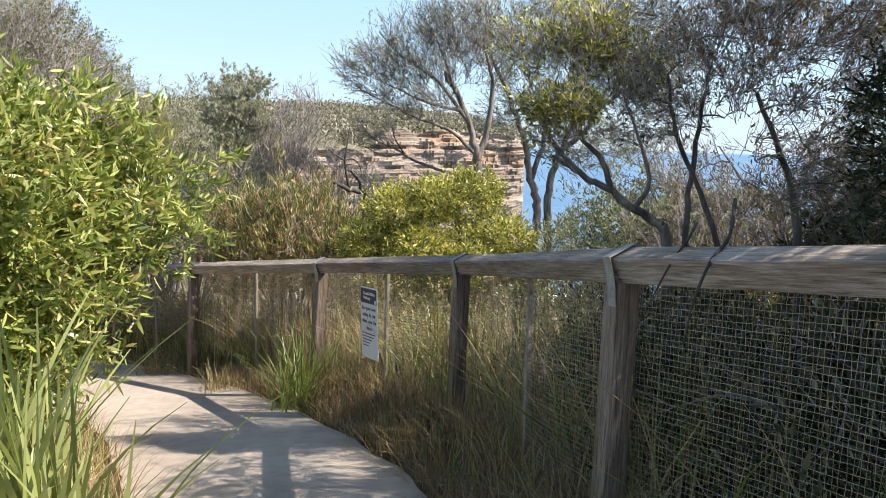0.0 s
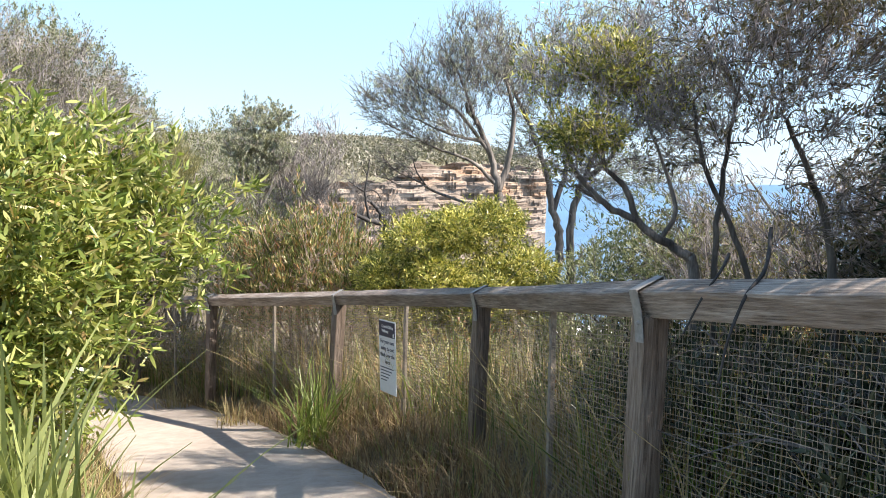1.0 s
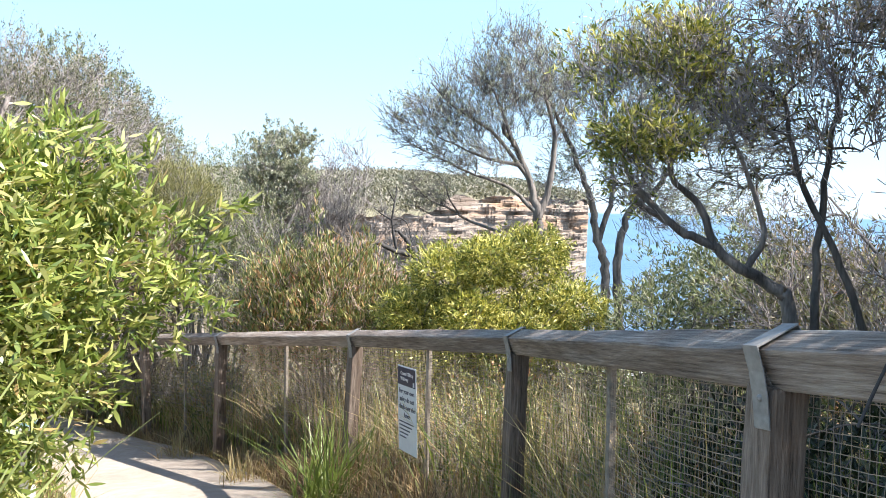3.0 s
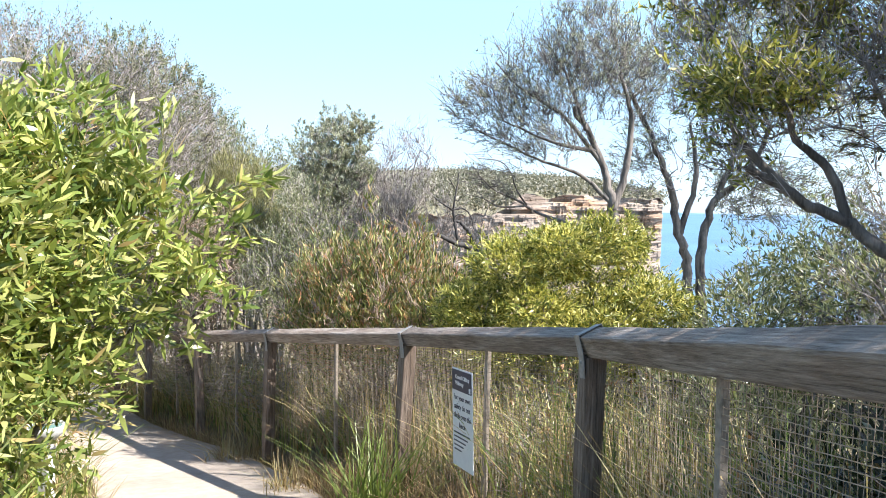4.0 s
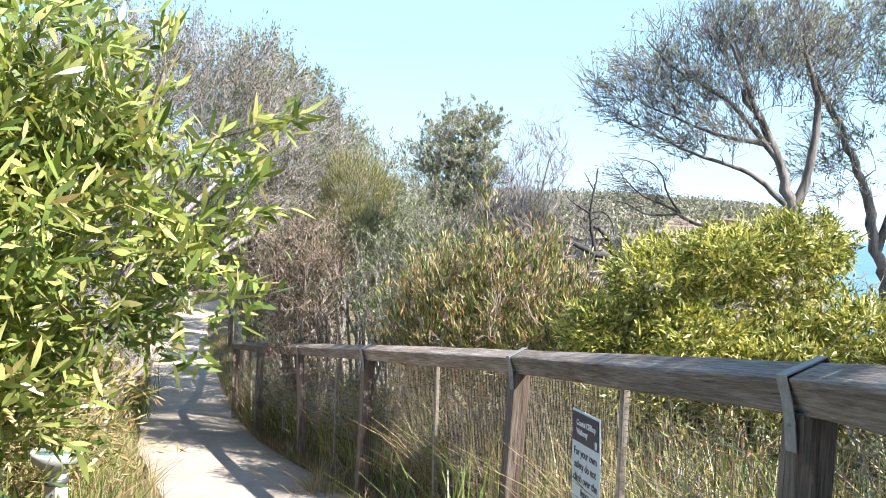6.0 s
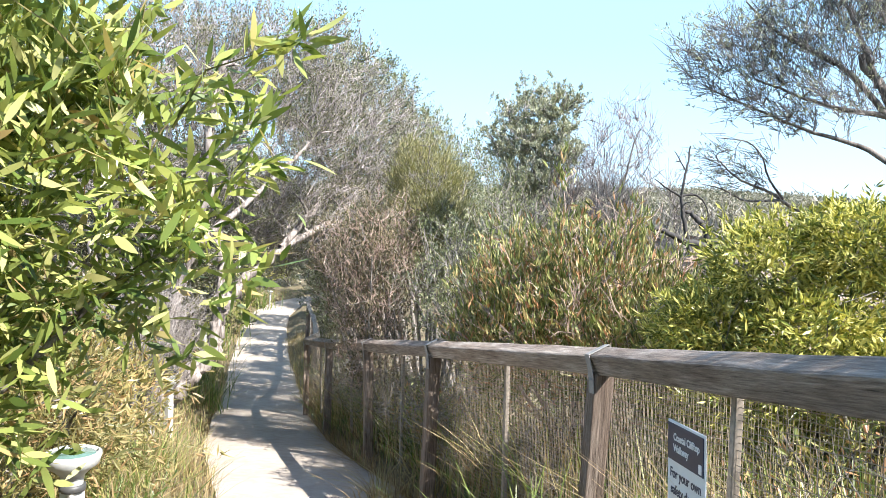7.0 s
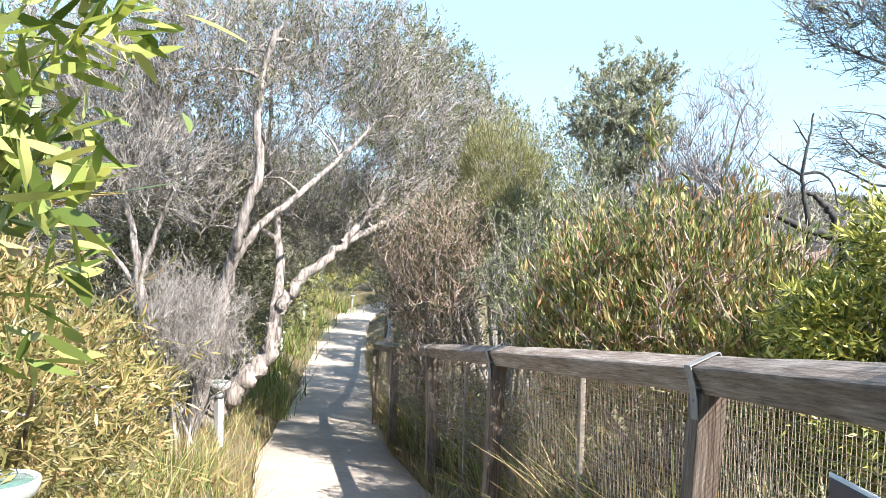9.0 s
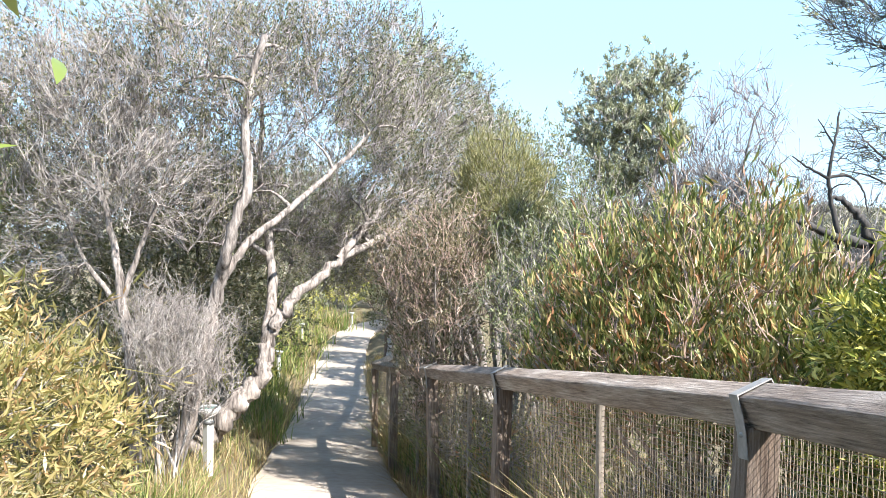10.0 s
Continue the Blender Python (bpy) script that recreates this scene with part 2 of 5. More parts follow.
# ---- geometry helpers ----
class Shape:
    """Gathers vertices and faces for one mesh."""

    def __init__(self):
        self.verts, self.loops, self.counts, self.n = [], [], [], 0

    def add(self, verts, faces):
        verts = np.asarray(verts, float).reshape(-1, 3)
        faces = np.asarray(faces, int)
        self.verts.append(verts)
        self.loops.append((faces + self.n).ravel())
        self.counts.append(np.full(len(faces), faces.shape[1]))
        self.n += len(verts)

    def mesh(self, name, material, smooth=False):
        me = bpy.data.meshes.new(name)
        v, l, c = np.concatenate(self.verts), np.concatenate(self.loops), np.concatenate(self.counts)
        me.vertices.add(len(v))
        me.vertices.foreach_set("co", v.ravel())
        me.loops.add(len(l))
        me.loops.foreach_set("vertex_index", l)
        me.polygons.add(len(c))
        me.polygons.foreach_set("loop_start", np.r_[0, np.cumsum(c)[:-1]])
        me.polygons.foreach_set("loop_total", c)
        me.polygons.foreach_set("use_smooth", np.full(len(c), smooth))
        me.update(calc_edges=True)
        me.validate()
        me.materials.append(material)
        return me


def thing(name, base, label, category, kind="", group=""):
    ob = new(name)
    ob.matrix_basis = Matrix.Translation(base)
    return tagged(ob, label, category, group, kind)


def part(name, me, parent, label="", place=None, kind=""):
    """A mesh object under a thing or a part; place is its pose in the world."""
    ob = new(name, me)
    ob.parent = parent
    ob.matrix_parent_inverse = parent.matrix_basis.inverted()
    ob.matrix_basis = place if place is not None else Matrix()
    return tagged(ob, label, kind=kind)


def unit(v):
    v = np.asarray(v, float)
    return v / np.maximum(np.linalg.norm(v, axis=-1, keepdims=True), 1e-9)


def tube(shape, points, radii, sides=6):
    p = np.asarray(points, float)
    r = np.broadcast_to(np.asarray(radii, float), (len(p),))
    d = unit(np.gradient(p, axis=0))
    ref = np.array([0.91, -0.42, 0.0]) if abs(d[:, 2]).mean() > 0.6 else np.array([0, 0, 1.0])
    a = unit(np.cross(d, ref))
    b = np.cross(d, a)
    ang = np.arange(sides) * 2 * np.pi / sides
    ring = p[:, None] + r[:, None, None] * (np.cos(ang)[None, :, None] * a[:, None] + np.sin(ang)[None, :, None] * b[:, None])
    i, j = np.meshgrid(np.arange(len(p) - 1), np.arange(sides), indexing="ij")
    k = (j + 1) % sides
    faces = np.stack([i * sides + j, i * sides + k, (i + 1) * sides + k, (i + 1) * sides + j], -1).reshape(-1, 4)
    shape.add(ring, faces)
    if sides > 4:
        shape.add(ring[-1], [list(range(sides))])


def tubes(shape, starts, mids, ends, r0, r1):
    """Many thin three-sided twigs at once, each bent in its middle."""
    p = np.stack([starts, mids, ends], 1)
    d = unit(ends - starts)
    a = unit(np.cross(d, [0.3, 0.2, 0.93]))
    b = np.cross(d, a)
    ang = np.arange(3) * 2 * np.pi / 3
    off = np.cos(ang)[None, :, None] * a[:, None] + np.sin(ang)[None, :, None] * b[:, None]
    rad = np.stack([r0, (r0 + r1) / 2, r1], 1)
    ring = p[:, :, None] + rad[:, :, None, None] * off[:, None]
    n = len(p)
    one = [[i * 3 + j, i * 3 + (j + 1) % 3, i * 3 + 3 + (j + 1) % 3, i * 3 + 3 + j] for i in range(2) for j in range(3)]
    faces = (np.arange(n)[:, None, None] * 9 + np.array(one)[None]).reshape(-1, 4)
    shape.add(ring.reshape(-1, 3), faces)


def leaves(shape, rng, base, way, length, width, bend=0.15, fine=False):
    """Lance-shaped leaves, folded along the rib and bent towards the tip."""
    n = len(base)
    way = unit(way)
    side = unit(np.cross(way, rng.normal(size=(n, 3))))
    up = np.cross(side, way)
    L = (length * rng.uniform(0.65, 1.25, n))[:, None]
    W = (width * rng.uniform(0.7, 1.25, n))[:, None] / 2
    sag = bend * L * rng.normal(0, 1, (n, 1))
    if fine:
        rows = [base]
        for u, w in ((0.2, 0.72), (0.45, 1.0), (0.75, 0.68)):
            mid = base + way * L * u + up * sag * u * u
            rows += [mid + side * W * w + up * W * w * 0.25, mid - side * W * w + up * W * w * 0.25]
        v = np.stack(rows + [base + way * L + up * sag], 1)
        k = np.arange(n)[:, None] * 8
        shape.add(v, k + [1, 3, 4, 2])
        for face in ([0, 1, 2], [5, 7, 6], [3, 5, 6, 4]):
            shape.loops.append((k + face + shape.n - 8 * n).ravel())
            shape.counts.append(np.full(n, len(face)))
    else:
        v = np.stack([base, base + way * L * 0.42 + side * W + up * (W * 0.3 + sag * 0.3), base + way * L + up * sag, base + way * L * 0.42 - side * W + up * (W * 0.3 + sag * 0.3)], 1)
        k = np.arange(n)[:, None] * 4
        shape.add(v, np.concatenate([k + [0, 1, 2], k + [0, 2, 3]]))


def sprays(shape, rng, tips, ways, count, reach, length, width, spread=0.9, lift=0.25, fine=False):
    """Leaves set along short shoots."""
    n = len(tips)
    at = rng.uniform(0.0, 1.0, (n, count, 1))
    base = tips[:, None] + ways[:, None] * at * reach + rng.normal(0, reach * 0.12, (n, count, 3))
    way = ways[:, None] * 0.75 + rng.normal(0, spread * 0.6, (n, count, 3)) + np.array([0, 0, lift])
    leaves(shape, rng, base.reshape(-1, 3), way.reshape(-1, 3), length, width, fine=fine)


def in_blobs(rng, blobs, n, inner=0.0):
    """Points in ellipsoids (x, y, z, rx, ry, rz, share), from inner to the outside, and the way outwards."""
    share = np.array([b[6] if len(b) > 6 else b[3] * b[4] * b[5] for b in blobs])
    pick = rng.choice(len(blobs), n, p=share / share.sum())
    b = np.array([x[:6] for x in blobs])[pick]
    d = unit(rng.normal(size=(n, 3)))
    r = (inner**3 + (1 - inner**3) * rng.uniform(0, 1, n)) ** (1 / 3)
    lump = 1 + 0.16 * np.sin(d[:, 0] * 7 + pick) * np.cos(d[:, 1] * 6 - pick * 2) + 0.1 * np.sin(d[:, 2] * 9 + pick * 3)
    return b[:, :3] + d * b[:, 3:] * (r * lump)[:, None], d


def smooth_line(points, steps=6):
    """A rounded line through the points (Catmull-Rom)."""
    p = np.asarray(points, float)
    q = np.vstack([2 * p[0] - p[1], p, 2 * p[-1] - p[-2]])
    out = []
    for i in range(1, len(q) - 2):
        for u in np.linspace(0, 1, steps, endpoint=False):
            a, b, c, d = q[i - 1 : i + 3]
            out.append(0.5 * (2 * b + (c - a) * u + (2 * a - 5 * b + 4 * c - d) * u**2 + (3 * b - a - 3 * c + d) * u**3))
    return np.array(out + [p[-1]])


def grown(rng, stems, blobs, limbs, twigs, r_limb=0.02, r_twig=0.004, lean=(0, 0, 0.25), inner=0.2, side=0, side_len=0.22):
    """Stems given as (points, first radius, last radius); limbs and twigs reach from them into the blobs.
    Returns the wood shape, the twig shape, and the twigs' tips and ways."""
    wood, fine = Shape(), Shape()
    nodes, radius = [], []
    for pts, ra, rb in stems:
        line = smooth_line(pts, 6)
        line[1:-1] += rng.normal(0, ra * 0.14, (len(line) - 2, 3))
        rr = np.linspace(ra, rb, len(line)) * (1 + rng.normal(0, 0.03, len(line)))
        tube(wood, line, rr, 9)
        nodes += list(line[2:])
        radius += list(rr[2:])
    nodes, radius = np.array(nodes), np.array(radius)
    goal, _ = in_blobs(rng, blobs, limbs, inner)
    goal = goal[np.argsort([np.min(np.linalg.norm(nodes - g, axis=1)) for g in goal])]
    for g in goal:
        i = np.argmin(np.linalg.norm(nodes - g, axis=1) + 0.15 * np.maximum(0, nodes[:, 2] - g[2]))
        s = nodes[i]
        far = np.linalg.norm(g - s)
        u = np.linspace(0, 1, 6)[:, None]
        line = s + (g - s) * u + np.asarray(lean) * far * (u * (1 - u)) * 1.6 + rng.normal(0, 0.05 * far, (6, 3)) * (u * (1.2 - u))
        ra = min(radius[i] * 0.75, r_limb * (0.5 + far))
        rr = np.linspace(ra, max(ra * 0.3, r_twig), 6)
        tube(wood, line, rr, 5)
        nodes, radius = np.vstack([nodes, line[1:]]), np.r_[radius, rr[1:]]
    root = nodes[: max(4, len(nodes) // 12)].mean(0) if len(stems) < 5 else np.mean([st[0][0] for st in stems], 0)
    tips = np.zeros((0, 3))
    ways = np.zeros((0, 3))
    starts = nodes
    for share, length_cap in ((0.35, 9.0), (0.65, 9.0)):
        n = int(twigs * share)
        if n == 0:
            continue
        goal, _ = in_blobs(rng, blobs, n, inner)
        idx = np.concatenate([np.argmin(np.linalg.norm(starts[None] - g[:, None], axis=2), axis=1) for g in np.array_split(goal, max(1, n // 200))])
        s = starts[idx]
        far = np.linalg.norm(goal - s, axis=1, keepdims=True)
        goal = goal + (unit(goal - root) + np.asarray(lean) * 0.5) * np.minimum(far, 0.3) * 0.7
        far = np.linalg.norm(goal - s, axis=1, keepdims=True)
        mid = (s + goal) / 2 + np.asarray(lean) * far * 0.35 + rng.normal(0, 0.06, (n, 3)) * far
        tubes(fine, s, mid, goal, np.full(n, r_twig) * rng.uniform(0.8, 1.5, n), np.full(n, r_twig * 0.45))
        tips, ways = np.vstack([tips, goal]), np.vstack([ways, unit(goal - mid)])
        starts = np.vstack([starts, mid, s * 0.3 + goal * 0.7])
    if side:
        n = len(tips) * side
        k = np.tile(np.arange(len(tips)), side)
        s = tips[k] - ways[k] * rng.uniform(0.0, 0.3, (n, 1))
        w = unit(ways[k] * 0.7 + unit(tips[k] - root) * 0.7 + rng.normal(0, 0.33, (n, 3)) + np.asarray(lean) * 0.6)
        e = s + w * side_len * rng.uniform(0.35, 1.1, (n, 1))
        tubes(fine, s, (s + e) / 2 + rng.normal(0, 0.008, (n, 3)), e, np.full(n, r_twig * 0.75), np.full(n, r_twig * 0.4))
        tips, ways = np.vstack([tips, e]), np.vstack([ways, w])
    return wood, fine, tips, ways


def box(size, bevel=0.006, segments=2):
    bm = bmesh.new()
    bmesh.ops.create_cube(bm, size=1.0)
    bmesh.ops.scale(bm, vec=size, verts=bm.verts)
    if bevel:
        bmesh.ops.bevel(bm, geom=bm.edges[:], offset=bevel, segments=segments, affect="EDGES", profile=0.5)
    return bm


def bm_mesh(bm, name, material):
    me = bpy.data.meshes.new(name)
    bm.to_mesh(me)
    bm.free()
    me.materials.append(material)
    return me


# ---- lie of the land ----
CENTRE = smooth_line([(-0.35, -6, 0), (-0.4, -2, 0), (-0.42, 0.5, 0), (-0.55, 2.5, 0), (-0.84, 3.9, 0), (-1.2, 4.75, 0), (-1.8, 5.9, 0), (-2.74, 7.35, 0), (-4.17, 9.08, 0), (-6.05, 10.9, 0),
                      (-8.4, 13.5, 0), (-11.1, 16.7, 0), (-14.1, 20.2, 0), (-18.9, 26.1, 0), (-21.9, 30.3, 0), (-23.7, 34.5, 0), (-23.5, 38.5, 0), (-21, 43, 0)], 14)
HALF = 0.8


def off_path(x, y):
    """The distance from the middle of the walkway."""
    p = np.stack([np.asarray(x, float).ravel(), np.asarray(y, float).ravel()], -1)
    d = [np.sqrt(np.min((q[:, None, 0] - CENTRE[None, :, 0]) ** 2 + (q[:, None, 1] - CENTRE[None, :, 1]) ** 2, axis=1)) for q in np.array_split(p, len(p) // 4000 + 1)]
    return np.concatenate(d).reshape(np.shape(x))


def land(x, y):
    """The height of the sloping ground; the walkway lies in a shallow cutting."""
    x, y = np.asarray(x, float), np.asarray(y, float)
    q = -(0.02 + 0.068 * (x - 0.69) - 0.156 * (y - 2.88))
    q = np.where(q > 2.1, 2.1 + 1.1 * (1 - np.exp(-(q - 2.1) / 1.1)), q)
    sea = (x - 0.69) * 0.74 + (y - 2.88) * 0.67
    drop = np.clip(sea - 11.0, 0, None)
    bank = np.clip((off_path(x, y) - 0.90) / 0.38, 0, 1)
    return -q - np.minimum(drop**1.6 * 0.6, 60) - 0.25 * (1 - bank * bank * (3 - 2 * bank))


def ground_sheet():
    xs = np.r_[np.linspace(-90, -26, 20)[:-1], np.linspace(-26, 8, 180), np.linspace(8, 60, 20)[1:]]
    ys = np.r_[np.linspace(-60, -4, 16)[:-1], np.linspace(-4, 34, 200), np.linspace(34, 110, 24)[1:]]
    X, Y = np.meshgrid(xs, ys)
    rng = np.random.default_rng(3)
    Z = land(X, Y) + rng.normal(0, 0.02, X.shape)
    near = off_path(X, Y)
    Z = np.where(near < 1.0, land(X, Y) - 0.035, Z)
    s = Shape()
    i, j = np.meshgrid(np.arange(len(ys) - 1), np.arange(len(xs) - 1), indexing="ij")
    k = (i * len(xs) + j).ravel()
    s.add(np.stack([X, Y, Z], -1), np.stack([k, k + 1, k + 1 + len(xs), k + len(xs)], -1))
    tagged(new("ground", s.mesh("ground", SOIL, True)), "sloping sandy soil beside the walkway", "ground", kind="structure")


def path_strip():
    rng = np.random.default_rng(5)
    d = unit(np.gradient(CENTRE, axis=0))
    n = np.stack([-d[:, 1], d[:, 0], 0 * d[:, 0]], -1)
    cols = np.array([-1.04, -1.0, -0.6, -0.2, 0.2, 0.6, 1.0, 1.04])
    run = np.arange(len(CENTRE))[:, None]
    left, right = (HALF + 0.015 * np.sin(run * 0.5 + a) + 0.006 * np.sin(run * 1.7 + a) for a in (0.0, 2.0))
    wide = np.where(cols[None] < 0, right, left)
    P = CENTRE[:, None] + n[:, None] * (cols[None] * wide)[:, :, None]
    P[..., 2] = land(P[..., 0], P[..., 1]) + 0.04
    P[:, [0, -1], 2] -= 0.10
    s = Shape()
    i, j = np.meshgrid(np.arange(len(CENTRE) - 1), np.arange(7), indexing="ij")
    k = (i * 8 + j).ravel()
    s.add(P, np.stack([k, k + 8, k + 9, k + 1], -1))
    tagged(new("path", s.mesh("path", CONCRETE, False)), "pale concrete walkway sloping down between scrub and fence", "path", kind="structure")


def far_headland():
    """A layered cliff across the bay with heath on its sloping top."""
    rng = np.random.default_rng(11)
    xs = np.r_[np.linspace(-260, -40, 60)[:-1], np.linspace(-40, 17, 210)]
    yc = np.interp(xs, [-260, -120, -60, -24, -20, -12, -6, 4, 13, 15.5, 17], [150, 120, 112, 114, 117, 126, 133, 143, 150, 154, 175])
    top = np.interp(xs, [-260, -60, -24, -14, -10, 0, 14, 17], [1, -0.8, -0.6, -1.0, 2.2, 2.8, 2.4, 1.0])
    top = top + np.array([noise.fractal(Vector((x * 0.3, 5.0, 2.0)), 0.8, 2.0, 3) for x in xs]) * 0.8
    ridge = np.interp(xs, [-260, -62, -40, -19, 0, 8, 14, 17], [13, 10.5, 10, 8.6, 7.6, 6.6, 4.6, 2.0])
    rows, count = [], 84
    for level in np.r_[np.linspace(-48, -12, 14)[:-1], np.linspace(-12, 3.8, count - 13)]:
        bed = math.floor(level * 1.5 + 40) * 3.7
        ledge = noise.noise(Vector((bed, 0.3, 1.1))) * 1.2 - level * 0.05
        relief = np.array([noise.fractal(Vector((x * 0.10, bed * 0.02, 1.7)), 0.8, 2.1, 4) * 2.2 + round(noise.noise(Vector((x * 0.35 + bed, bed, 8.0))) * 4) * 0.38
                           + noise.noise(Vector((x * 1.3, level * 2.0, 4.0))) * 0.25 for x in xs])
        rows.append(np.stack([xs, yc + ledge + relief, np.minimum(level, top)], -1))
    for u in np.linspace(0.04, 1, 26):
        rise = np.sin(u * np.pi / 2) ** 0.85
        rows.append(np.stack([xs, yc + 2.5 + u * 150, top + (ridge - top) * rise + rng.normal(0, 0.35, len(xs))], -1))
    rows.append(np.stack([xs, yc + 420, ridge * 0 - 60], -1))
    P = np.array(rows)
    thing_ = thing("headland", (0, 150, -48), "layered sandstone headland with grey heath on top across the bay", "cliff", "structure")
    m = len(xs)
    for name, a, b, mat in (("cliff_face", 0, count, ROCK), ("heath_slope", count - 1, len(P), HAZED_SCRUB)):
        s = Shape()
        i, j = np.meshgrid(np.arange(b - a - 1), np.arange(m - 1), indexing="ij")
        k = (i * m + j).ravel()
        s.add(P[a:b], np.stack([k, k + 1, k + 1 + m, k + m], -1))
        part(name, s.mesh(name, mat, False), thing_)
    # scrub on the slope, with a few taller crowns along the skyline
    s = Shape()
    n = 7000
    i, j = rng.integers(count, len(P) - 2, n), rng.integers(0, m, n)
    centre = P[i, j] + rng.normal(0, 1.2, (n, 3)) * [1, 2, 0]
    size = rng.uniform(0.5, 1.5, n)
    tall = (i > len(P) - 7) & (rng.uniform(size=n) < 0.3)
    size[tall] *= 1.9
    k = 12
    base = np.repeat(centre, k, 0) + rng.normal(0, 1, (n * k, 3)) * np.repeat(size, k)[:, None] * [0.8, 0.8, 0.4] + np.repeat(size, k)[:, None] * [0, 0, 0.5]
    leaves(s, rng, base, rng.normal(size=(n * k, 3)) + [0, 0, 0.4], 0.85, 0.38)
    part("heath_scrub", s.mesh("heath_scrub", HAZED_HEATH), thing_, "grey-green heath scrub, paled for haze", kind="stuff")


def open_sea():
    s = Shape()
    xs = np.r_[-4000, -1500, -500, np.linspace(-200, 400, 30), 800, 2000, 4800]
    ys = np.r_[-3000, -500, np.linspace(0, 600, 30), 1000, 2000, 4800]
    X, Y = np.meshgrid(xs, ys)
    i, j = np.meshgrid(np.arange(len(ys) - 1), np.arange(len(xs) - 1), indexing="ij")
    k = (i * len(xs) + j).ravel()
    s.add(np.stack([X, Y, 0 * X - 46], -1), np.stack([k, k + 1, k + 1 + len(xs), k + len(xs)], -1))
    tagged(new("sea", s.mesh("sea", SEA, True)), "blue open sea under a pale hazy horizon", "sea", kind="structure")
    rng = np.random.default_rng(21)
    foam = Shape()
    for _ in range(150):
        c = np.array([rng.uniform(12, 60), rng.uniform(120, 235), -45.9 + rng.uniform(0, 0.1)])
        r, ang = rng.uniform(1.0, 7.0), np.sort(rng.uniform(0, 2 * np.pi, 11))
        ring = c + np.stack([np.cos(ang) * r * rng.uniform(0.5, 1.3, 11) * 1.8, np.sin(ang) * r * rng.uniform(0.5, 1.3, 11), 0 * ang], -1)
        foam.add(ring, [list(range(11))])
    tagged(new("surf", foam.mesh("surf", FOAM)), "white surf breaking round the foot of the cliff", "surf", kind="stuff")


ground_sheet()
path_strip()
far_headland()
open_sea()


# ---- fence ----
RAIL = [(2.25, -1.75, 1.86), (1.62, 0.56, 1.52), (0.69, 2.88, 1.14), (0.13, 5.2, 0.74), (-1.19, 7.36, 0.33), (-3.02, 9.12, -0.05), (-4.76, 10.9, -0.44), (-6.52, 12.66, -0.84),
        (-8.25, 14.45, -1.20), (-9.62, 16.6, -1.50), (-11.1, 18.6, -1.68), (-12.65, 20.6, -1.79), (-14.25, 22.55, -1.86), (-15.85, 24.65, -1.90)]
TALL, RW, RH, PW = 1.12, 0.105, 0.105, 0.10
DEEP = 0.074  # half the rail's diagonal


def along(a, b):
    """A frame with x from a to b, y to its left and z upwards."""
    x = (Vector(b) - Vector(a)).normalized()
    y = Vector((0, 0, 1)).cross(x).normalized()
    z = x.cross(y)
    m = Matrix((x, y, z)).transposed().to_4x4()
    m.translation = a
    return m


def rough_beam(length, w, h, seed, cuts=14):
    """A sawn beam with worn, uneven edges; its top face lies at z = 0."""
    bm = box((length, w, h), 0.0)
    long_edges = [e for e in bm.edges if abs((e.verts[0].co - e.verts[1].co).x) > length * 0.5]
    bmesh.ops.subdivide_edges(bm, edges=long_edges, cuts=cuts, use_grid_fill=True)
    sharp = [e for e in bm.edges if len(e.link_faces) == 2 and e.calc_face_angle(0) > 0.8]
    bmesh.ops.bevel(bm, geom=sharp, offset=0.012, segments=2, affect="EDGES", profile=0.6)
    rnd = random.Random(seed)
    shift = rnd.uniform(0, 99)
    for v in bm.verts:
        n = noise.noise_vector(Vector((v.co.x * 3 + shift, v.co.y * 14, v.co.z * 14)))
        v.co += Vector((0, n.y * 0.006, n.z * 0.006))
        v.co.z -= h / 2
    return bm


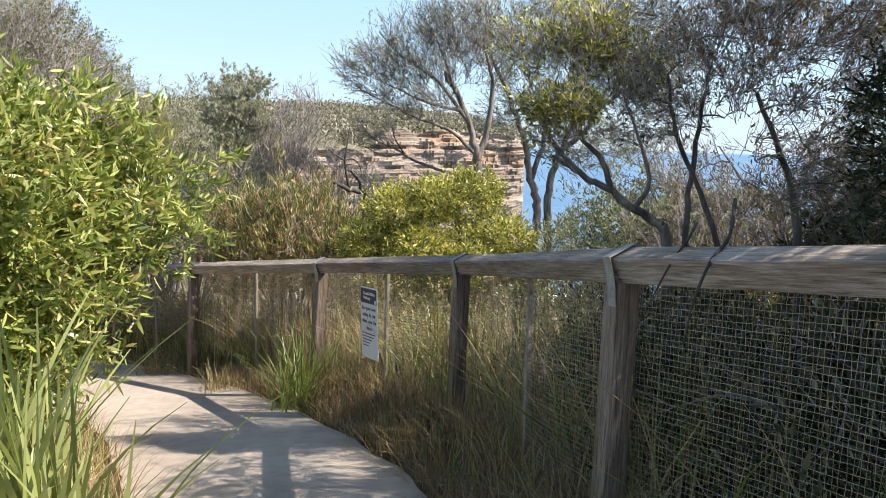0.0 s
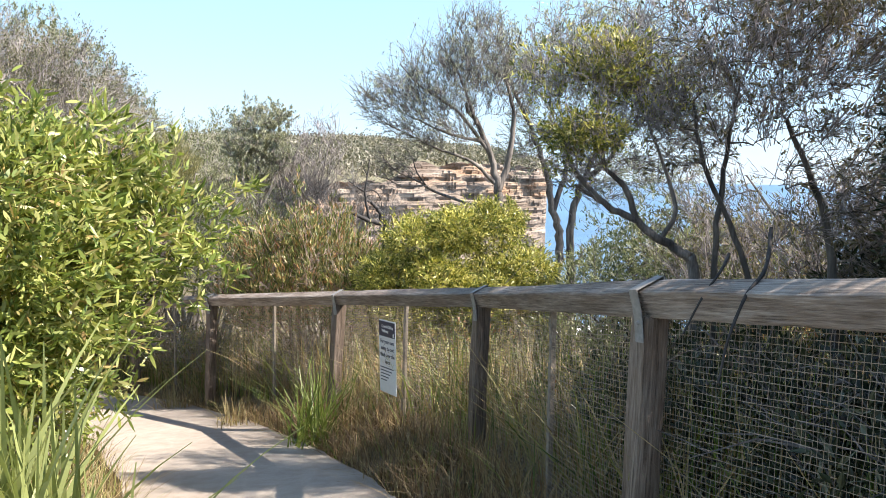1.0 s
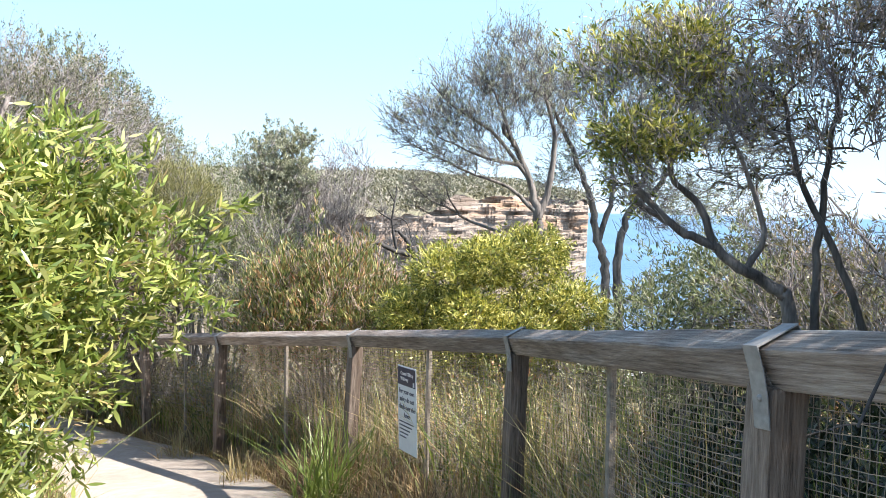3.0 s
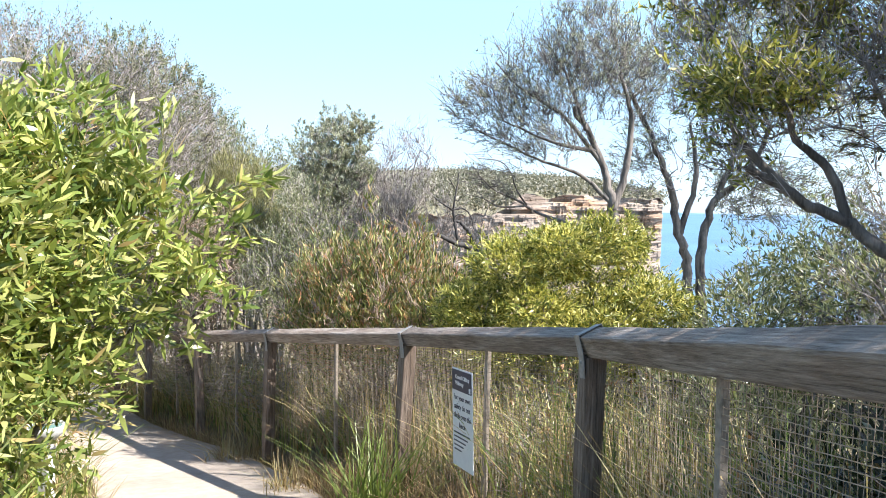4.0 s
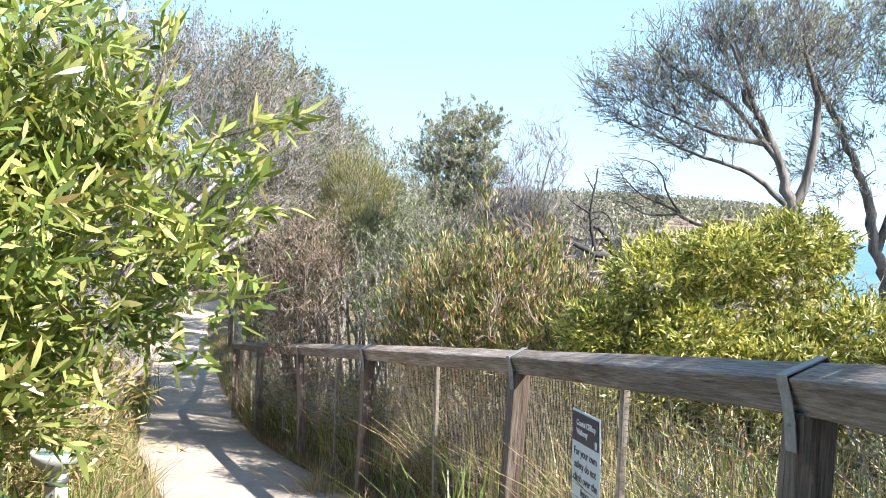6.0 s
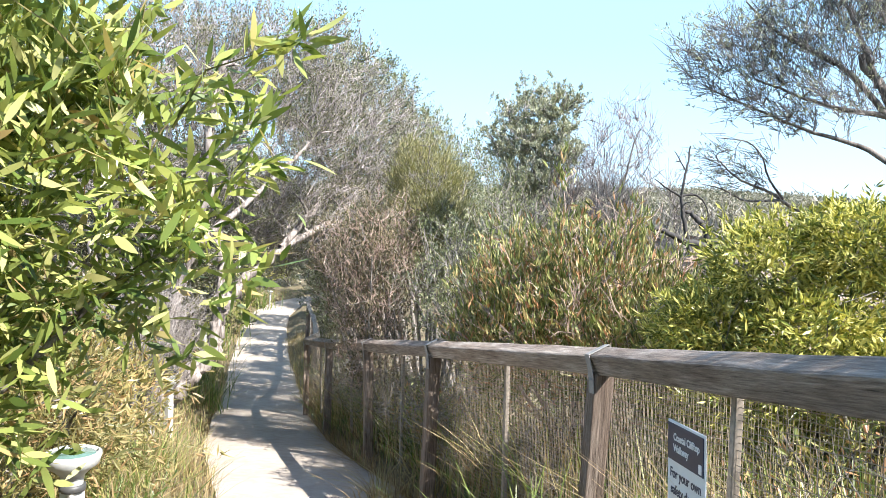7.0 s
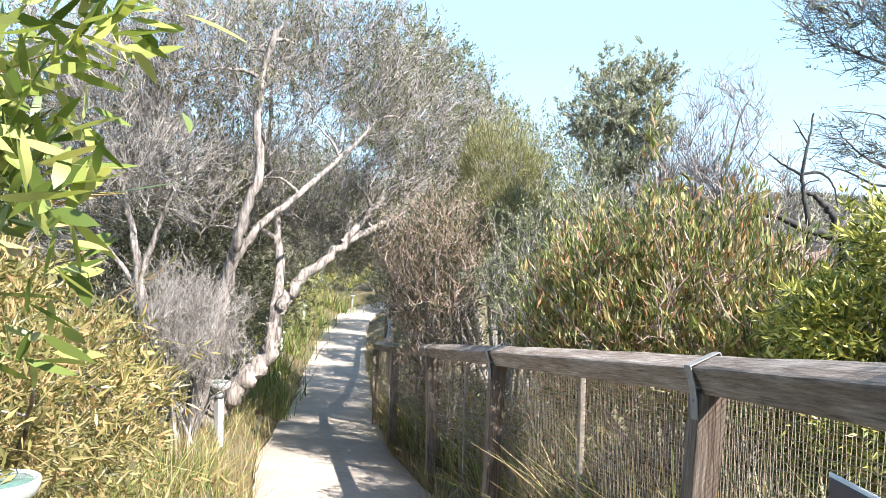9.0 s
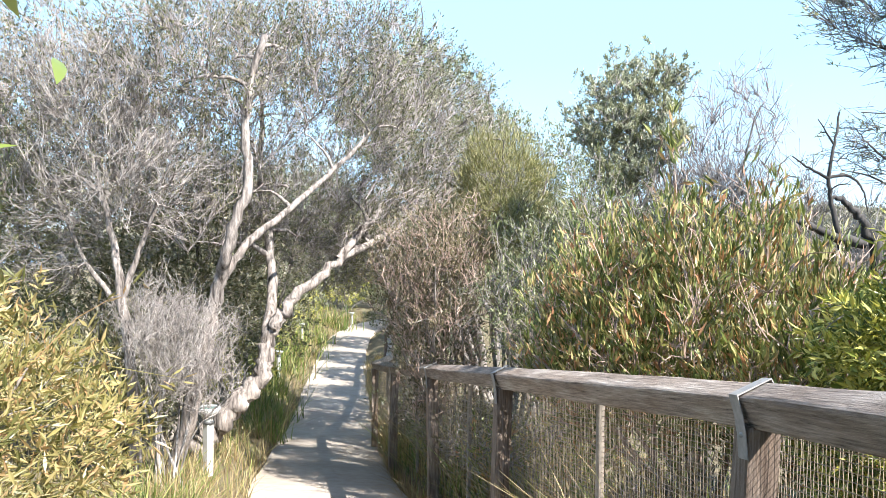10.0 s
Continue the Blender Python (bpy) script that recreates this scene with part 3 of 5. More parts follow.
def build_fence():
    rng = np.random.default_rng(8)
    fence = thing("fence", (-1.19, 7.36, -0.79), "weathered grey timber post-and-rail fence backed with wire mesh", "fence")
    post_me = {}
    pts = [Vector(p) for p in RAIL]
    for i, p in enumerate(pts):
        d = (pts[min(i + 1, len(pts) - 1)] - pts[max(i - 1, 0)]).normalized()
        yaw = math.degrees(math.atan2(d.y, d.x))
        tilt = (0, 0, 0.5, 1.0, 3.0, 1.5, -1.0, 1.0)[i % 8]
        if i % 4 not in post_me:
            me = bm_mesh(rough_beam(TALL + 0.12, PW, PW, 40 + i), "post", POST_TIMBER)
            post_me[i % 4] = me
        # the beam's long axis stands upright, its head under the rail
        m = Matrix.Translation(p - Vector((0, 0, 0.10))) @ pose(0, 0, 0, 0, 0, yaw) @ pose(0, 0, 0, tilt, 0, 0) @ pose(0, 0, -(TALL + 0.12) / 2, 0, 90, 0) @ pose(0, 0, PW / 2)
        post = part("post", post_me[i % 4], fence, place=m)
        # a bent steel strap over the rail joint
        s = Shape()
        w, t = 0.055, 0.004
        prof = [(-0.078, -0.075), (-0.028, 0.032), (0.077, -0.016), (0.064, -0.075), (0.058, -0.13), (0.057, -0.20)]
        q = [(sx * w / 2, y * k, z + dz) for k, dz in ((1.0, 0.0), (1.05, t)) for y, z in prof for sx in (-1, 1)]
        f = []
        for j in range(5):
            f += [(2 * j, 2 * j + 1, 2 * j + 3, 2 * j + 2), (12 + 2 * j, 12 + 2 * j + 2, 12 + 2 * j + 3, 12 + 2 * j + 1), (2 * j, 2 * j + 2, 14 + 2 * j, 12 + 2 * j), (2 * j + 1, 13 + 2 * j, 15 + 2 * j, 2 * j + 3)]
        s.add(q, f)
        slope = math.degrees(math.asin(-d.z))
        strap = part("strap", s.mesh("strap", GALV), fence, "galvanised steel strap", Matrix.Translation(p) @ pose(0, 0, 0.002, 0, 0, yaw) @ pose(0, 0, 0, 0, slope, 0))
        b = bmesh.new()
        bmesh.ops.create_uvsphere(b, u_segments=8, v_segments=5, radius=0.009)
        part("bolt", bm_mesh(b, "bolt", GALV), strap, place=strap.matrix_basis @ pose(0, 0.06, -0.13))
    for i in range(len(pts) - 1):
        a, b = pts[i], pts[i + 1]
        length = (b - a).length
        m = along(a, b)
        part("rail", bm_mesh(rough_beam(length + 0.02, RW, RH, i), "rail", TIMBER), fence, place=m @ pose(length / 2, 0, 0.03 - DEEP) @ pose(0, 0, 0, -25, 0, 0) @ pose(0, 0, RH / 2))
        # thin stake halfway, and the mesh on the seaward side
        mid = (a + b) / 2
        flat = Vector((b.x - a.x, b.y - a.y, 0)).normalized()
        sea = Vector((flat.y, -flat.x, 0))
        yaw = math.degrees(math.atan2(flat.y, flat.x))
        st = box((0.034, 0.03, 1.08), 0.004, 1)
        part("stake", bm_mesh(st, "stake", PICKET), fence, "thin pale stake", Matrix.Translation(mid + sea * 0.075 + Vector((0, 0, -0.10 - 0.54))) @ pose(0, 0, 0, rng.normal(0, 1.2), rng.normal(0, 1.2), yaw))
        if i > 9:
            continue
        cell = 0.022 if i < 5 else 0.045
        nx, nz = int(length / cell), int(1.0 / cell)
        o = a + sea * 0.062
        run = b - a
        wires = Shape()
        zz = np.linspace(-0.06, -1.10, nz)
        for k in range(nx + 1):
            u = k / nx
            q = np.array(o + run * u)
            sag = 0.012 * np.sin(u * 9 + i)
            line = np.array([q + np.array([0, 0, z]) for z in zz[:: 4 if i < 4 else 8]])
            line[:, :2] += np.array(sea)[:2] * (sag + 0.004 * ((k + np.arange(len(line))[:, None]) % 2))
            line[:, :2] += np.array(flat)[:2] * rng.normal(0, 0.0022, (len(line), 1))
            tube(wires, line, 0.0010 if i < 4 else 0.0007, 3)
        for z in zz:
            u = np.linspace(0, 1, 26)
            line = np.array(o)[None] + np.array(run)[None] * u[:, None] + np.array([0, 0, z])
            line[:, :2] += np.array(sea)[:2] * (0.012 * np.sin(u * 9 + i))[:, None]
            line[:, 2] += rng.normal(0, 0.002, 26)
            tube(wires, line, 0.0012 if i < 2 else 0.0015, 3)
        part("wire_mesh", wires.mesh("wire_mesh", WIRE), fence, "square wire mesh", kind="stuff")


def text_mesh(words, size, material, bold=0.0):
    cu = bpy.data.curves.new("lettering", "FONT")
    cu.body, cu.size, cu.extrude, cu.offset = words, size, 0.0006, bold
    ob = bpy.data.objects.new("lettering", cu)
    scene.collection.objects.link(ob)
    me = bpy.data.meshes.new_from_object(ob.evaluated_get(bpy.context.evaluated_depsgraph_get()))
    bpy.data.objects.remove(ob)
    me.materials.clear()
    me.materials.append(material)
    return me


def build_sign():
    w, h = 0.31, 0.60
    a, b = Vector(RAIL[3]), Vector(RAIL[4])
    flat = Vector((b.x - a.x, b.y - a.y, 0)).normalized()
    out = Vector((-flat.y, flat.x, 0))
    c = Vector((a.x, a.y, -0.005)) + flat * 1.31 + out * 0.06
    m = Matrix((-flat, (0, 0, 1), out)).transposed().to_4x4()
    m.translation = c
    m = m @ pose(0, 0, 0, 0, 0, 4.5)
    sign = thing("warning_sign", c - Vector((0, 0, h / 2)), "white warning sign with a navy heading fixed to the fence", "sign")
    board = box((w, h, 0.006), 0.002, 1)
    part("board", bm_mesh(board, "board", SIGN_WHITE), sign, place=m)
    part("heading_panel", bm_mesh(box((w - 0.016, 0.125, 0.004), 0.001, 1), "heading_panel", NAVY), sign, "navy heading", m @ pose(0, h / 2 - 0.072, 0.004))
    lines = [("Coastal Clifftop", -0.095, h / 2 - 0.062, 0.034, SIGN_WHITE), ("Walkway", -0.095, h / 2 - 0.100, 0.034, SIGN_WHITE)]
    y0 = h / 2 - 0.192
    for k, t in enumerate(("For your own", "safety do not", "climb over the", "fence")):
        lines.append((t, None, y0 - 0.055 * k, 0.046, NAVY))
    for t, x0, yy, size, mat in lines:
        me = text_mesh(t, size, mat, 0.0009)
        xs = [v.co.x for v in me.vertices]
        x0 = x0 if x0 is not None else -(max(xs) + min(xs)) / 2
        part("lettering", me, sign, place=m @ pose(x0, yy, 0.0068 if mat is SIGN_WHITE else 0.0038))
    for k in range(5):
        bar = box((0.25 - 0.035 * k, 0.008, 0.002), 0.0)
        part("small_print", bm_mesh(bar, "small_print", NAVY), sign, place=m @ pose(-0.01 - 0.015 * k, y0 - 0.20 - 0.026 * k, 0.004))
    part("badge", bm_mesh(box((0.022, 0.03, 0.002), 0.0), "badge", SIGN_WHITE), sign, place=m @ pose(w / 2 - 0.028, h / 2 - 0.112, 0.0072))


def build_path_lights():
    light = thing("path_light", (0, 0, 0), "white solar path light on a short square post", "lamp", group="lights along the path")
    part("post", bm_mesh(box((0.075, 0.075, 0.56), 0.006), "post", WHITE), light, place=pose(0, 0, 0.28))
    ang = np.arange(20) * 2 * np.pi / 20

    def lathe(profile):
        s = Shape()
        P = np.array([[(r * math.cos(t), r * math.sin(t), z) for t in ang] for r, z in profile])
        i, j = np.meshgrid(np.arange(len(profile) - 1), np.arange(20), indexing="ij")
        k = (j + 1) % 20
        s.add(P, np.stack([i * 20 + j, i * 20 + k, (i + 1) * 20 + k, (i + 1) * 20 + j], -1).reshape(-1, 4))
        return s

    bowl = part("lamp_body", lathe([(0.045, 0.55), (0.05, 0.60), (0.075, 0.625), (0.11, 0.65), (0.122, 0.685), (0.12, 0.70), (0.108, 0.704), (0.10, 0.690), (0.0, 0.690)]).mesh("lamp_body", LAMP_GREY, True), light, "pale grey bowl")
    part("solar_cell", lathe([(0.096, 0.691), (0.094, 0.696), (0.0, 0.697)]).mesh("solar_cell", SOLAR, True), bowl, "dark glassy solar cell")
    part("collar", lathe([(0.05, 0.53), (0.056, 0.535), (0.056, 0.56), (0.048, 0.562)]).mesh("collar", LAMP_DARK, True), light)
    places = [(-3.15, 5.93), (-6.95, 10.1), (-15.35, 19.35), (-20.5, 25.6), (-23.7, 32.2)]
    for k, (x, y) in enumerate(places):
        m = Matrix.Translation((x, y, float(land(x, y)) - 0.02))
        if k == 0:
            light.matrix_basis = m
            for o in light.children_recursive:
                o.matrix_parent_inverse = Matrix() if o.parent == light else Matrix(o.parent.matrix_basis).inverted()
        else:
            copy_thing(light, m)


build_fence()
build_sign()
build_path_lights()


# ---- plants ----
def plant(name, base, label, category, stems, blobs, limbs, twigs, wood_mat, twig_mat, leaf=None, seed=1, r_limb=0.02, r_twig=0.004, lean=(0, 0, 0.25), inner=0.2,
          leaf_blobs=None, leaf_tips=0, count=8, reach=0.12, length=0.06, width=0.012, spread=0.9, lift=0.25, fine=False, shell=0.6, group="", side=0, side_len=0.22):
    """A tree or shrub: stems, limbs and twigs, and a crown of leaf shoots."""
    rng = np.random.default_rng(seed)
    ob = thing(name, base, label, category, group=group)
    wood, twig, tips, ways = grown(rng, stems, blobs, limbs, twigs, r_limb, r_twig, lean, inner, side, side_len)
    part("trunk", wood.mesh("trunk", wood_mat, True), ob)
    if twigs:
        part("twig_mass", twig.mesh("twig_mass", twig_mat), ob, kind="stuff")
    if leaf:
        s = Shape()
        if leaf_tips:
            pick = rng.choice(len(tips), leaf_tips, replace=leaf_tips > len(tips))
            sprays(s, rng, tips[pick] - ways[pick] * reach * 0.5, ways[pick], count, reach, length, width, spread, lift, fine)
        for blob_set, n, mode in leaf_blobs or ():
            p, d = in_blobs(rng, blob_set, n, shell if mode == "shell" else 0.0)
            w = unit(d + rng.normal(0, 0.5, d.shape) + [0, 0, lift])
            sprays(s, rng, p - w * reach * 0.5, w, count, reach, length, width, spread, lift, fine)
        part("foliage", s.mesh("foliage", leaf, fine), ob, kind="stuff")
    return ob


def base_at(x, y, sink=0.03):
    return (x, y, float(land(x, y)) - sink)


def stems_from(rng_seed, x, y, blobs, n, ra, rb):
    """Stems that fan out from one foot towards the blobs."""
    rng = np.random.default_rng(rng_seed)
    foot = np.array(base_at(x, y))
    out = []
    goals, _ = in_blobs(rng, blobs, n, 0.0)
    for g in goals:
        f = foot + np.r_[rng.normal(0, 0.06, 2), 0]
        mid = f * 0.55 + g * 0.45 + np.r_[rng.normal(0, 0.08, 2), 0.15]
        out.append(([f, mid, g], ra * rng.uniform(0.7, 1.2), rb))
    return out


# the green wattle that overhangs the path
B = [(-2.75, 4.6, 0.95, 0.85, 0.7, 0.85), (-2.1, 5.06, 1.05, 0.42, 0.32, 0.42), (-3.2, 4.5, 0.9, 0.9, 0.8, 1.0), (-1.76, 5.24, 1.12, 0.25, 0.18, 0.24), (-2.45, 5.05, 1.5, 0.5, 0.4, 0.38), (-1.86, 5.2, 0.78, 0.24, 0.18, 0.22), (-2.5, 5.0, 0.62, 0.4, 0.3, 0.25), (-3.4, 4.4, 0.2, 0.7, 0.7, 0.5), (-2.3, 4.85, 0.25, 0.28, 0.22, 0.35), (-2.6, 4.4, 0.2, 0.45, 0.4, 0.45), (-2.12, 5.1, 1.42, 0.3, 0.22, 0.22), (-1.62, 5.12, 0.8, 0.2, 0.15, 0.16)]
plant("wattle_shrub", base_at(-2.7, 4.6), "bushy green wattle with long narrow leaves overhanging the path", "shrub", stems_from(1, -2.7, 4.6, B, 10, 0.03, 0.008), B, 60, 700, BARK_GREY, WATTLE_DRY,
      WATTLE, 1, 0.012, 0.003, leaf_blobs=[(B, 3000, "shell"), (B, 1200, "all")], leaf_tips=700, count=9, reach=0.17, length=0.094, width=0.0195, fine=True, shell=0.5, lift=0.1)
# lower yellowing wattle growth further down
B = [(-4.05, 6.5, -0.12, 0.7, 0.55, 0.62), (-3.6, 5.9, 0.0, 0.55, 0.45, 0.55), (-4.85, 7.2, -0.35, 0.55, 0.5, 0.55), (-4.6, 6.2, 0.1, 0.9, 0.7, 0.7)]
plant("wattle_shrub", base_at(-4.2, 6.35), "low yellowing wattle shrub beside the path", "shrub", stems_from(2, -4.2, 6.35, B, 9, 0.02, 0.006), B, 40, 500, BARK_GREY, WATTLE_DRY,
      WATTLE_DRY, 2, 0.01, 0.0025, leaf_blobs=[(B, 2600, "shell")], leaf_tips=400, count=7, reach=0.15, length=0.075, width=0.014, shell=0.6, lift=0.2)
# yellow-green bush behind the fence
B = [(-0.35, 8.75, 0.35, 0.75, 0.65, 0.68), (0.15, 9.0, 0.62, 0.55, 0.5, 0.6), (0.55, 8.9, 0.15, 0.6, 0.6, 0.55), (-0.8, 8.6, 0.05, 0.5, 0.5, 0.6), (0.2, 8.4, -0.1, 0.7, 0.5, 0.6), (-0.55, 8.3, 0.75, 0.3, 0.28, 0.2), (-0.1, 8.35, 0.9, 0.3, 0.28, 0.2), (0.35, 8.6, 1.0, 0.3, 0.28, 0.2), (-0.85, 8.25, 0.4, 0.28, 0.26, 0.2), (-0.3, 8.1, 0.4, 0.32, 0.26, 0.2), (0.2, 8.05, 0.25, 0.3, 0.26, 0.2), (0.7, 8.4, 0.45, 0.3, 0.28, 0.2), (0.85, 8.5, -0.05, 0.3, 0.28, 0.2), (-0.6, 8.1, 0.0, 0.3, 0.26, 0.18)]
plant("yellow_shrub", base_at(-0.1, 8.9), "dense rounded yellow-green shrub behind the fence", "shrub", stems_from(3, -0.1, 8.9, B, 8, 0.03, 0.01), B, 50, 400, BARK_GREY, BARK_GREY,
      YELLOW, 3, 0.012, 0.003, leaf_blobs=[(B[:5], 4300, "shell"), (B[5:], 2700, "shell")], count=9, reach=0.10, length=0.06, width=0.0145, shell=0.75, lift=0.1)
# olive bush with reddish tips
B = [(-1.75, 9.3, 0.25, 0.75, 0.6, 0.75), (-2.35, 9.5, 0.2, 0.6, 0.6, 0.72), (-1.25, 9.1, 0.0, 0.5, 0.5, 0.65), (-2.7, 9.9, 0.0, 0.5, 0.5, 0.7), (-1.95, 9.09, 1.18, 0.12, 0.12, 0.26)]
plant("olive_shrub", base_at(-1.9, 9.4), "upright olive and rust-tinged shrub behind the fence", "shrub", stems_from(4, -1.9, 9.4, B, 12, 0.025, 0.008), B, 90, 1500, TWIG_RED, TWIG_RED,
      BROWN, 4, 0.012, 0.0034, leaf_blobs=[(B, 2700, "shell")], count=8, reach=0.13, length=0.08, width=0.016, shell=0.55, lift=0.75, spread=0.6, leaf_tips=500, side=1, side_len=0.16)
# reddish twiggy shrub by the fence and the pale rounded one above it
B = [(-5.3, 11.6, 0.15, 0.5, 0.45, 0.8), (-4.75, 11.3, 0.1, 0.5, 0.4, 0.75), (-5.0, 11.7, 0.7, 0.45, 0.4, 0.45), (-5.7, 12.0, -0.2, 0.4, 0.4, 0.7)]
plant("dry_shrub", base_at(-5.1, 11.7), "twiggy drying shrub with reddish tips", "shrub", stems_from(5, -5.1, 11.7, B, 16, 0.02, 0.006), B + [(-5.9, 11.9, 0.35, 0.35, 0.35, 0.45), (-5.0, 11.4, -0.7, 0.5, 0.4, 0.5)], 160, 1500, BARK_GREY, TWIG_RED,
      BROWNLEAF, 5, 0.014, 0.0042, leaf_tips=2300, count=6, reach=0.10, length=0.05, width=0.015, lift=0.5, side=1)
B = [(-5.0, 12.6, 1.4, 0.55, 0.5, 0.55), (-4.7, 12.4, 0.8, 0.55, 0.5, 0.5), (-4.3, 12.0, 0.55, 0.45, 0.4, 0.6)]
plant("pale_shrub", base_at(-4.8, 12.5), "rounded pale olive shrub above the fence", "shrub", stems_from(6, -4.8, 12.5, B, 9, 0.03, 0.008), B, 50, 700, BARK_GREY, BARK_GREY,
      PALEBUSH, 6, 0.012, 0.003, leaf_blobs=[(B, 3200, "shell")], count=9, reach=0.12, length=0.07, width=0.009, shell=0.6, lift=0.6, spread=0.5)
# mixed grey-green thicket behind the fence
B = [(-3.6, 10.9, 0.0, 0.55, 0.5, 0.6), (-3.9, 11.4, 0.35, 0.45, 0.45, 0.55), (-3.2, 11.4, 0.7, 0.6, 0.5, 0.6), (-2.9, 10.6, 0.0, 0.5, 0.4, 0.7), (-6.3, 13.3, 0.1, 0.6, 0.6, 0.9), (-7.3, 14.4, -0.2, 0.7, 0.6, 1.0)]
plant("thicket", base_at(-3.7, 11.2), "tangled grey-green scrub behind the fence", "shrub", stems_from(7, -3.7, 11.2, B[:4], 14, 0.02, 0.006), B[:4], 90, 1500, BARK_GREY, TWIG_GREY,
      GREYGREEN, 7, 0.01, 0.0035, leaf_tips=2600, count=6, reach=0.12, length=0.05, width=0.014, lift=0.3, side=1)
plant("thicket", base_at(-6.8, 13.9), "tangled grey-green scrub against the fence further down", "shrub", stems_from(17, -6.8, 13.9, B[4:], 12, 0.02, 0.006), B[4:] + [(-8.6, 16.0, -0.4, 0.8, 0.8, 1.1), (-5.9, 13.0, 0.75, 0.5, 0.5, 0.4), (-7.0, 14.5, 0.7, 0.6, 0.6, 0.45), (-9.4, 17.3, 0.0, 0.8, 0.8, 0.9), (-10.6, 18.8, -0.1, 0.8, 0.8, 0.9)], 140, 2600, BARK_GREY, TWIG_GREY,
      GREYGREEN, 17, 0.01, 0.0035, leaf_tips=5600, count=7, reach=0.14, length=0.06, width=0.016, lift=0.3, side=1)
# bush right of the forked tree
B = [(1.7, 8.4, 0.55, 0.6, 0.5, 0.55), (1.3, 7.6, 0.2, 0.5, 0.5, 0.7), (2.2, 8.1, 0.7, 0.7, 0.6, 0.65), (1.9, 6.9, 0.6, 0.5, 0.4, 0.55), (2.7, 6.6, 0.5, 0.6, 0.5, 0.5)]
plant("coast_shrub", base_at(1.7, 7.8), "grey-green coastal shrub with small leathery leaves", "shrub", stems_from(8, 1.7, 7.8, B, 12, 0.025, 0.008), B, 50, 800, BARK_DARK, TWIG_DARK,
      GREYGREEN, 8, 0.012, 0.003, leaf_blobs=[(B, 2600, "shell")], count=7, reach=0.12, length=0.06, width=0.016, shell=0.5, lift=0.3)

# tea-trees beside the path, arching over it
B = [(-6.9, 9.9, 2.3, 1.1, 1.0, 0.8), (-6.4, 11.6, 2.5, 1.1, 1.2, 0.9), (-6.6, 13.6, 2.0, 1.0, 1.2, 0.9), (-7.6, 11.2, 2.9, 1.2, 1.2, 0.8), (-6.7, 12.4, 1.0, 0.8, 0.9, 0.6), (-8.3, 9.3, 2.0, 1.2, 1.1, 1.1), (-6.3, 14.4, 1.3, 0.7, 0.7, 0.6), (-7.7, 10.6, 1.2, 1.1, 0.9, 0.8), (-8.3, 12.6, 1.2, 1.2, 1.3, 1.0), (-7.2, 12.7, 0.75, 0.8, 0.9, 0.6), (-6.7, 13.2, 1.4, 0.8, 0.8, 0.5), (-8.2, 14.6, 0.7, 0.8, 0.9, 0.7), (-8.5, 14.1, 0.35, 0.9, 0.8, 0.55), (-7.4, 14.0, 0.2, 0.7, 0.7, 0.55), (-9.6, 14.6, 0.1, 0.8, 0.8, 0.6)]
LEANING = [(-7.72, 10.58, -1.80), (-7.63, 10.64, -1.52), (-7.44, 10.77, -1.25), (-7.22, 10.92, -0.96), (-7.1, 11.0, -0.68), (-7.09, 11.03, -0.38), (-7.0, 11.1, -0.14), (-6.82, 11.3, 0.12), (-6.66, 11.7, 0.5), (-6.5, 12.3, 1.1)]
plant("tea_tree", base_at(-7.2, 10.4), "leaning tea-tree with pale flaking bark arching over the path", "tree",
      [(LEANING, 0.15, 0.035),
       ([(-7.05, 9.72, -1.65), (-6.7, 9.72, -0.76), (-6.57, 9.8, -0.1), (-6.4, 9.76, 0.4), (-6.18, 9.71, 0.75), (-6.06, 9.8, 1.3), (-6.12, 9.8, 1.9), (-5.96, 9.89, 2.6)], 0.085, 0.03),
       ([(-6.44, 9.78, 0.3), (-6.3, 9.96, 0.65), (-6.17, 10.33, 0.98), (-6.09, 10.99, 1.47), (-5.85, 11.4, 1.95)], 0.046, 0.018),
       ([(-7.09, 11.03, -0.4), (-7.3, 11.3, 0.4), (-7.6, 11.4, 1.3), (-7.6, 11.4, 2.4)], 0.07, 0.025),
       ([(-6.66, 11.7, 0.5), (-6.6, 12.8, 0.9), (-6.5, 13.7, 1.5)], 0.05, 0.02)],
      B, 480, 7000, BARK_PALE, TWIG_MAUVE, TEALEAF, 9, 0.042, 0.0046, (0.05, 0.1, 0.3), 0.1, leaf_tips=21000, count=6, reach=0.12, length=0.042, width=0.014, lift=0.3, side=2, side_len=0.3)
B = [(-6.12, 9.14, -0.16, 0.45, 0.4, 0.4), (-5.93, 9.14, -0.47, 0.32, 0.3, 0.32), (-6.43, 9.06, -0.01, 0.34, 0.3, 0.36)]
plant("dead_shrub", base_at(-6.2, 9.1), "rounded leafless shrub of fine tangled grey twigs", "shrub", stems_from(10, -6.2, 9.1, B, 10, 0.012, 0.004), B, 130, 1700, TWIG_GREY, TWIG_GREY, None, 10, 0.009, 0.0026, side=2, side_len=0.16)
B = [(-7.4, 9.1, 1.4, 0.8, 0.6, 0.7), (-6.7, 9.3, 1.25, 0.5, 0.5, 0.5), (-7.9, 9.0, 0.7, 0.6, 0.5, 0.6), (-7.3, 9.0, 2.1, 0.8, 0.7, 0.5)]
